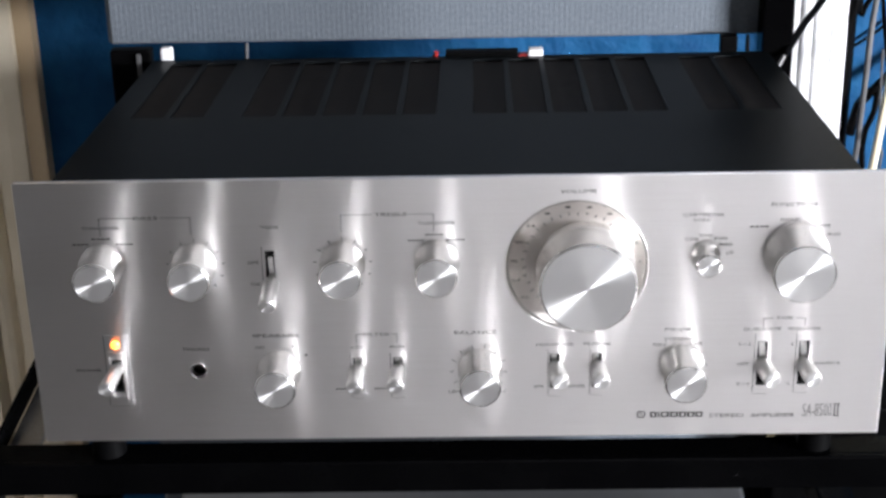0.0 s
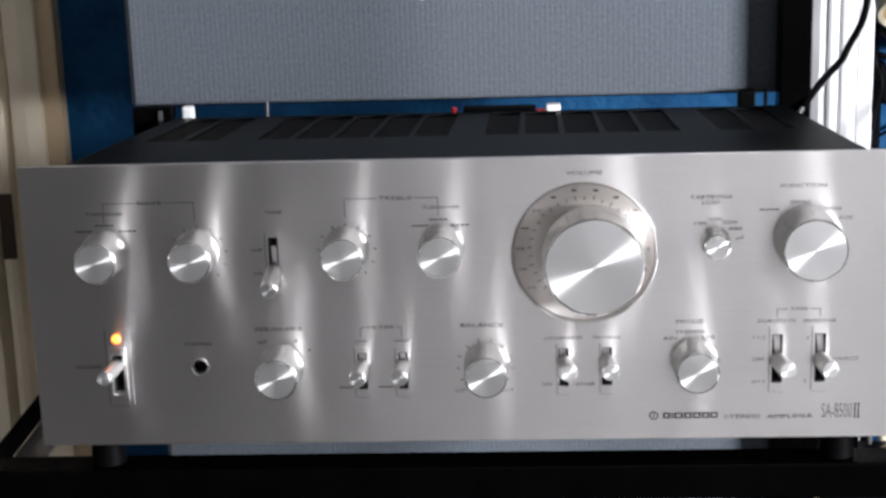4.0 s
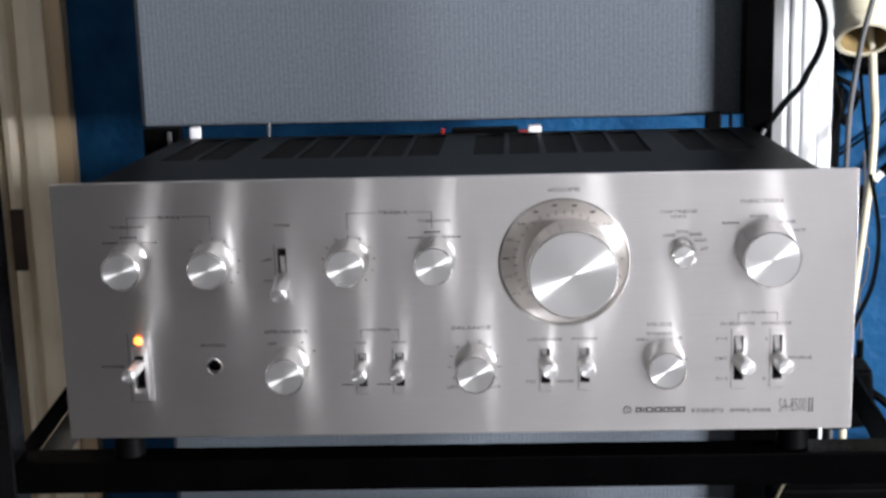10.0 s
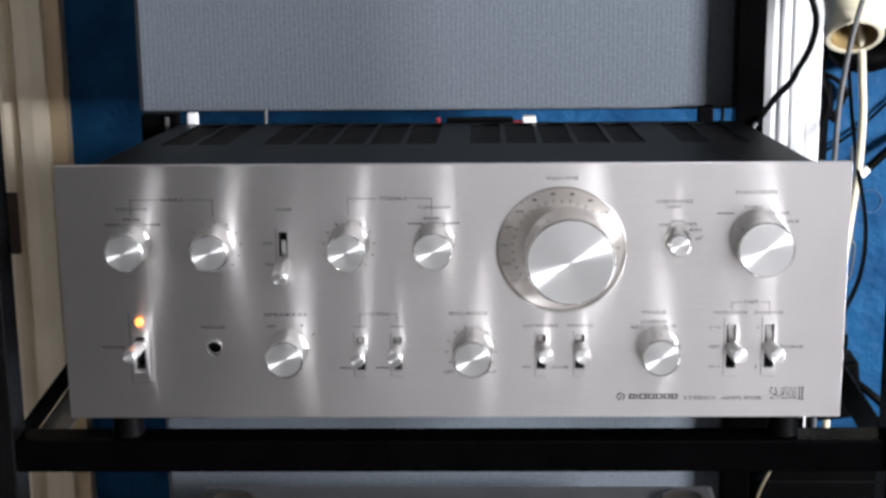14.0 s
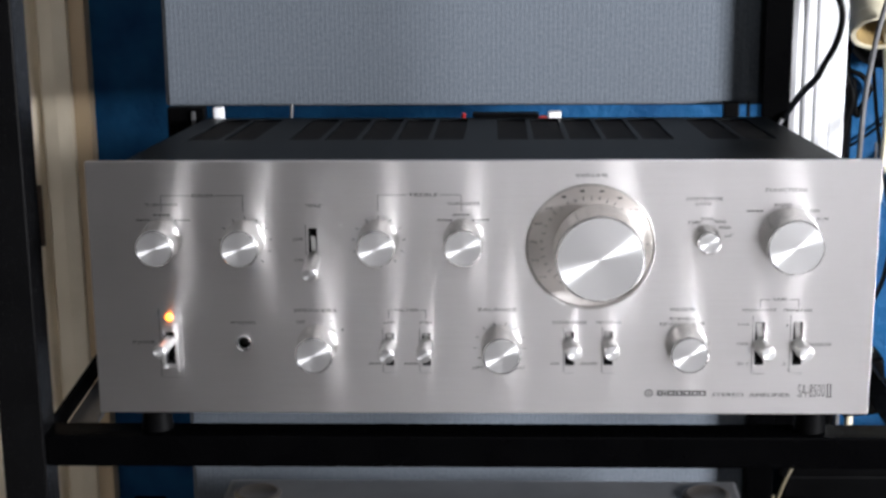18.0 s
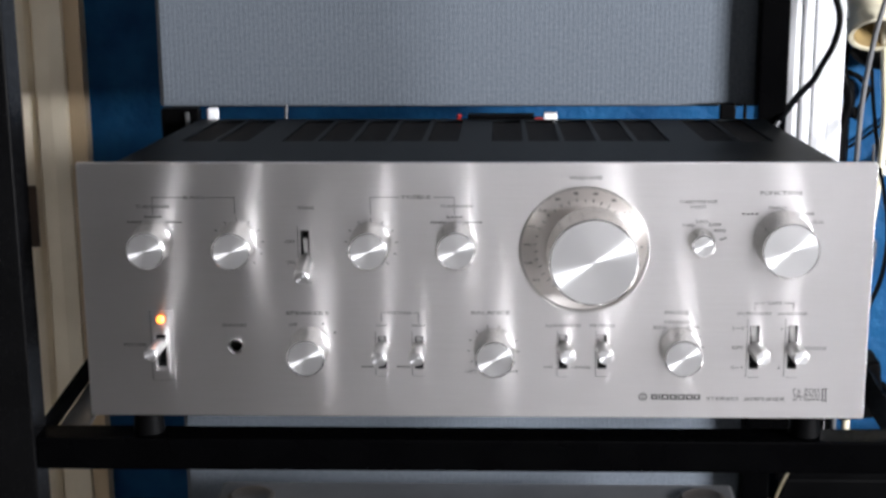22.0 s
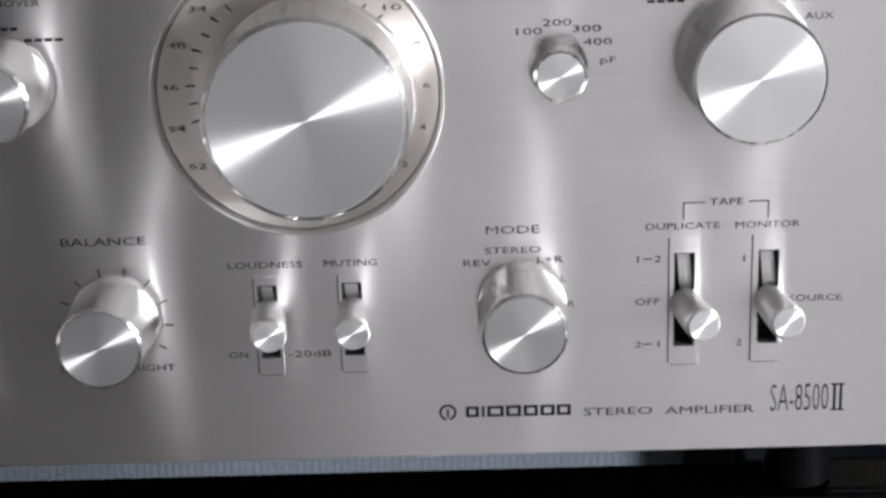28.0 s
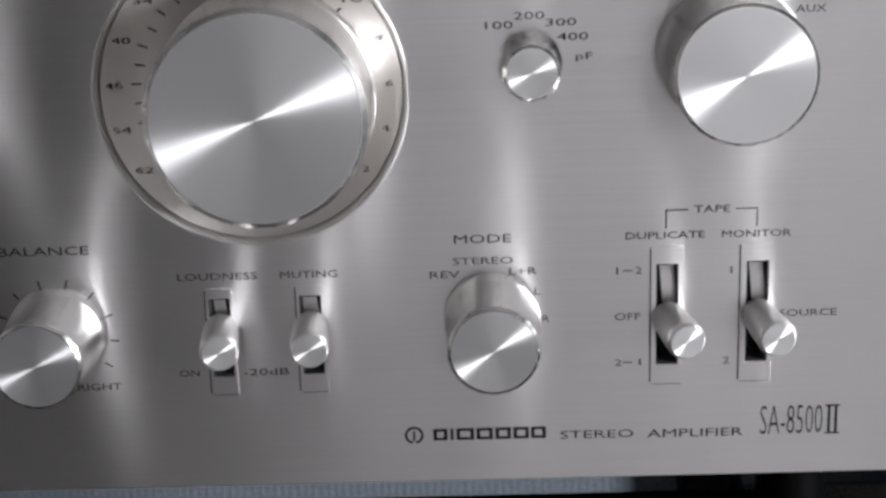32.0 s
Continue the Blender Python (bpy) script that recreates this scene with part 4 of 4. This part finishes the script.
START = Vector((PIPE_X, 0.385, PIPE_Z))
line, at, angle = [], START.copy(), 43.0
for step, turn in [(0.0, 0), (0.001, 0), (0.0095, 0), (0.002, 0), (0.010, 0)] + [(0.007, -43.0 / 9)] * 9 + [(0.05, 0), (0.10, 0), (0.15, 0), (0.10, 0)]:
    angle += turn
    at = at + step * Vector((0, math.sin(radians(angle)), math.cos(radians(angle))))
    line.append(at.copy())
outer = [0.0207, 0.0218, 0.0218, 0.0198] + [0.0194] * (len(line) - 4)
conduit = tagged(part("conduit_pipe", conduit_shell(line, outer, 0.0176), PIPE, smooth=40), "ivory plastic conduit elbow with an open flared end", "pipe")
# brown bore: the shade inside the ivory pipe put into its colour
bore = bmesh.new()
side = Vector((1, 0, 0))
loops = []
for k in range(1, 8):
    d = (line[k + 1] - line[k - 1]).normalized()
    loops.append([bore.verts.new(line[k] + 0.0172 * (math.cos(2 * math.pi * n / 32) * side + math.sin(2 * math.pi * n / 32) * d.cross(side))) for n in range(32)])
for p, q in zip(loops, loops[1:]):
    for n in range(32):
        bore.faces.new((p[n], p[(n + 1) % 32], q[(n + 1) % 32], q[n]))
bore.faces.new(loops[-1])
part("bore", bore, OCHRE, conduit, "inside of the pipe, its shade coloured brown", smooth=50)
clamp = slab((PIPE_X - 0.024, line[-1].y + 0.010, 0.30), (PIPE_X + 0.024, 0.4995, 0.318), 0.001)
part("wall_clip", clamp, PIPE, None).parent = conduit
bpy.data.objects["wall_clip"].matrix_parent_inverse = conduit.matrix_basis.inverted()

# black mains adapter beside the amplifier and its lead
adapter = thing("mains_adapter", "black plastic mains adapter hanging beside the amplifier", "adapter", pose(0.2545, 0.20, -0.0720, 0, -6, 0))
part("body", slab((-0.0180, -0.014, 0), (0.0120, 0.014, 0.039), 0.003, 3), RUBBER, adapter)
part("cord_grip", lathe([(0, -0.006), (0.0035, -0.006), (0.0045, 0.0), (0.0045, 0.004), (0, 0.004)], 20), RUBBER, adapter, at=pose(0.0, 0.0, 0.0415, 90, 0, 0), smooth=40)
part("lead", sweep([(0.0, 0.0, 0.042), (0.006, 0.012, 0.060), (0.030, 0.06, 0.075), (0.052, 0.14, 0.090), (0.064, 0.22, 0.12), (0.072, 0.27, 0.17), (0.076, 0.28, 0.25), (0.075, 0.28, 0.60)], 0.0017, 8), RUBBER, adapter, smooth=60)
part("outlet_lead", sweep([(0.0115, 0, 0.020), (0.022, -0.004, 0.010), (0.036, -0.004, -0.006), (0.060, 0.004, -0.034), (0.10, 0.02, -0.09), (0.12, 0.03, -0.30), (0.12, 0.03, -0.70)], 0.0028, 10), RUBBER, adapter, "thick black outlet lead", smooth=60)

# black block on the floor, added to fill the dark area behind the cables
cabinet = thing("dark_fill_block", "low black block added to fill the dark area behind the rack", "cabinet", pose(0.40, 0.33, FLOOR))
part("body", slab((-0.175, 0.0, 0.04), (0.19, 0.07, 0.605), 0.003), RUBBER, cabinet)
part("top", slab((-0.178, -0.003, 0.6051), (0.193, 0.07, 0.617), 0.002), RUBBER, cabinet)
part("plinth", slab((-0.165, 0.01, 0.0), (0.18, 0.07, 0.0399), 0.002), RUBBER, cabinet)

# plugs and leads behind the amplifier
plug = thing("white_plug", "white phono plug on a lead behind the amplifier", "plug", pose(-0.1858, 0.289, 0.1010))
part("barrel", slab((-0.0040, -0.0036, 0), (0.0036, 0.0036, 0.0165), 0.0022, 3), WHITE, plug)
part("lead", sweep([(0, 0, 0.001), (0, 0, -0.02), (0.003, -0.002, -0.05), (0.01, 0.002, -0.08)], 0.0016, 8), RUBBER, plug, smooth=60)
plug2 = thing("black_plug", "black phono plugs behind the amplifier", "plug", pose(-0.204, 0.286, 0.0945))
part("barrel", slab((-0.017, -0.005, -0.03), (0.0095, 0.005, 0.0235), 0.002, 3), RUBBER, plug2)
part("lead", sweep([(0, 0, 0.001), (0, 0, -0.02), (-0.003, -0.002, -0.05), (-0.01, 0.002, -0.08)], 0.002, 8), RUBBER, plug2, smooth=60)
stub = thing("white_plug", "small white plug between the black plugs", "plug", pose(-0.2022, 0.2792, 0.1010))
part("barrel", slab((-0.0013, -0.0012, 0), (0.0013, 0.0012, 0.0150), 0.0006), GREY_PVC, stub)
part("lead", sweep([(0, 0, 0.001), (0, 0.001, -0.02), (0.002, 0.002, -0.06), (0.006, 0.003, -0.10)], 0.0012, 8), RUBBER, stub, smooth=60)
cable("grey_lead", [(-0.1345, 0.2885, 0.1195), (-0.1348, 0.288, 0.1129), (-0.1352, 0.287, 0.100), (-0.136, 0.286, 0.05)], 0.0011, GREY_PVC, "thin grey lead rising behind the amplifier", 8)
cable("red_lead", [(-0.014, 0.284, 0.113), (-0.0155, 0.285, 0.108), (-0.018, 0.286, 0.100), (-0.02, 0.286, 0.05)], 0.0016, RED_PVC, "short red lead behind the amplifier")
terminal = thing("terminal_block", "black connector block with a white tab behind the amplifier", "connector", pose(0.0255, 0.284, 0.092))
part("block", slab((-0.034, -0.004, 0), (0.012, 0.006, 0.0215), 0.001), RUBBER, terminal)
part("tab", slab((0.0185, -0.004, 0.004), (0.0275, 0.004, 0.0225), 0.001), PALE_PLASTER, terminal, "white tab")
part("lead", slab((0.0121, -0.003, 0.002), (0.0184, 0.003, 0.0195), 0.001), RED_PVC, terminal, "dull red lead")
mains = thing("black_plug", "square black plug standing behind the amplifier", "plug", pose(0.1702, 0.2875, 0.085))
part("barrel", slab((-0.0054, -0.004, -0.03), (0.0054, 0.004, 0.0352), 0.001), RUBBER, mains)
part("lead", sweep([(0, 0, -0.029), (0, 0, -0.05), (0.003, 0.002, -0.09), (0.006, 0.004, -0.118)], 0.002, 8), RUBBER, mains, smooth=60)
cable("black_lead", [(0.1822, 0.2875, 0.1200), (0.1822, 0.2873, 0.1152), (0.1822, 0.286, 0.105), (0.183, 0.286, 0.06), (0.184, 0.286, -0.033)], 0.0013, RUBBER, "thin black lead rising behind the amplifier", 8)
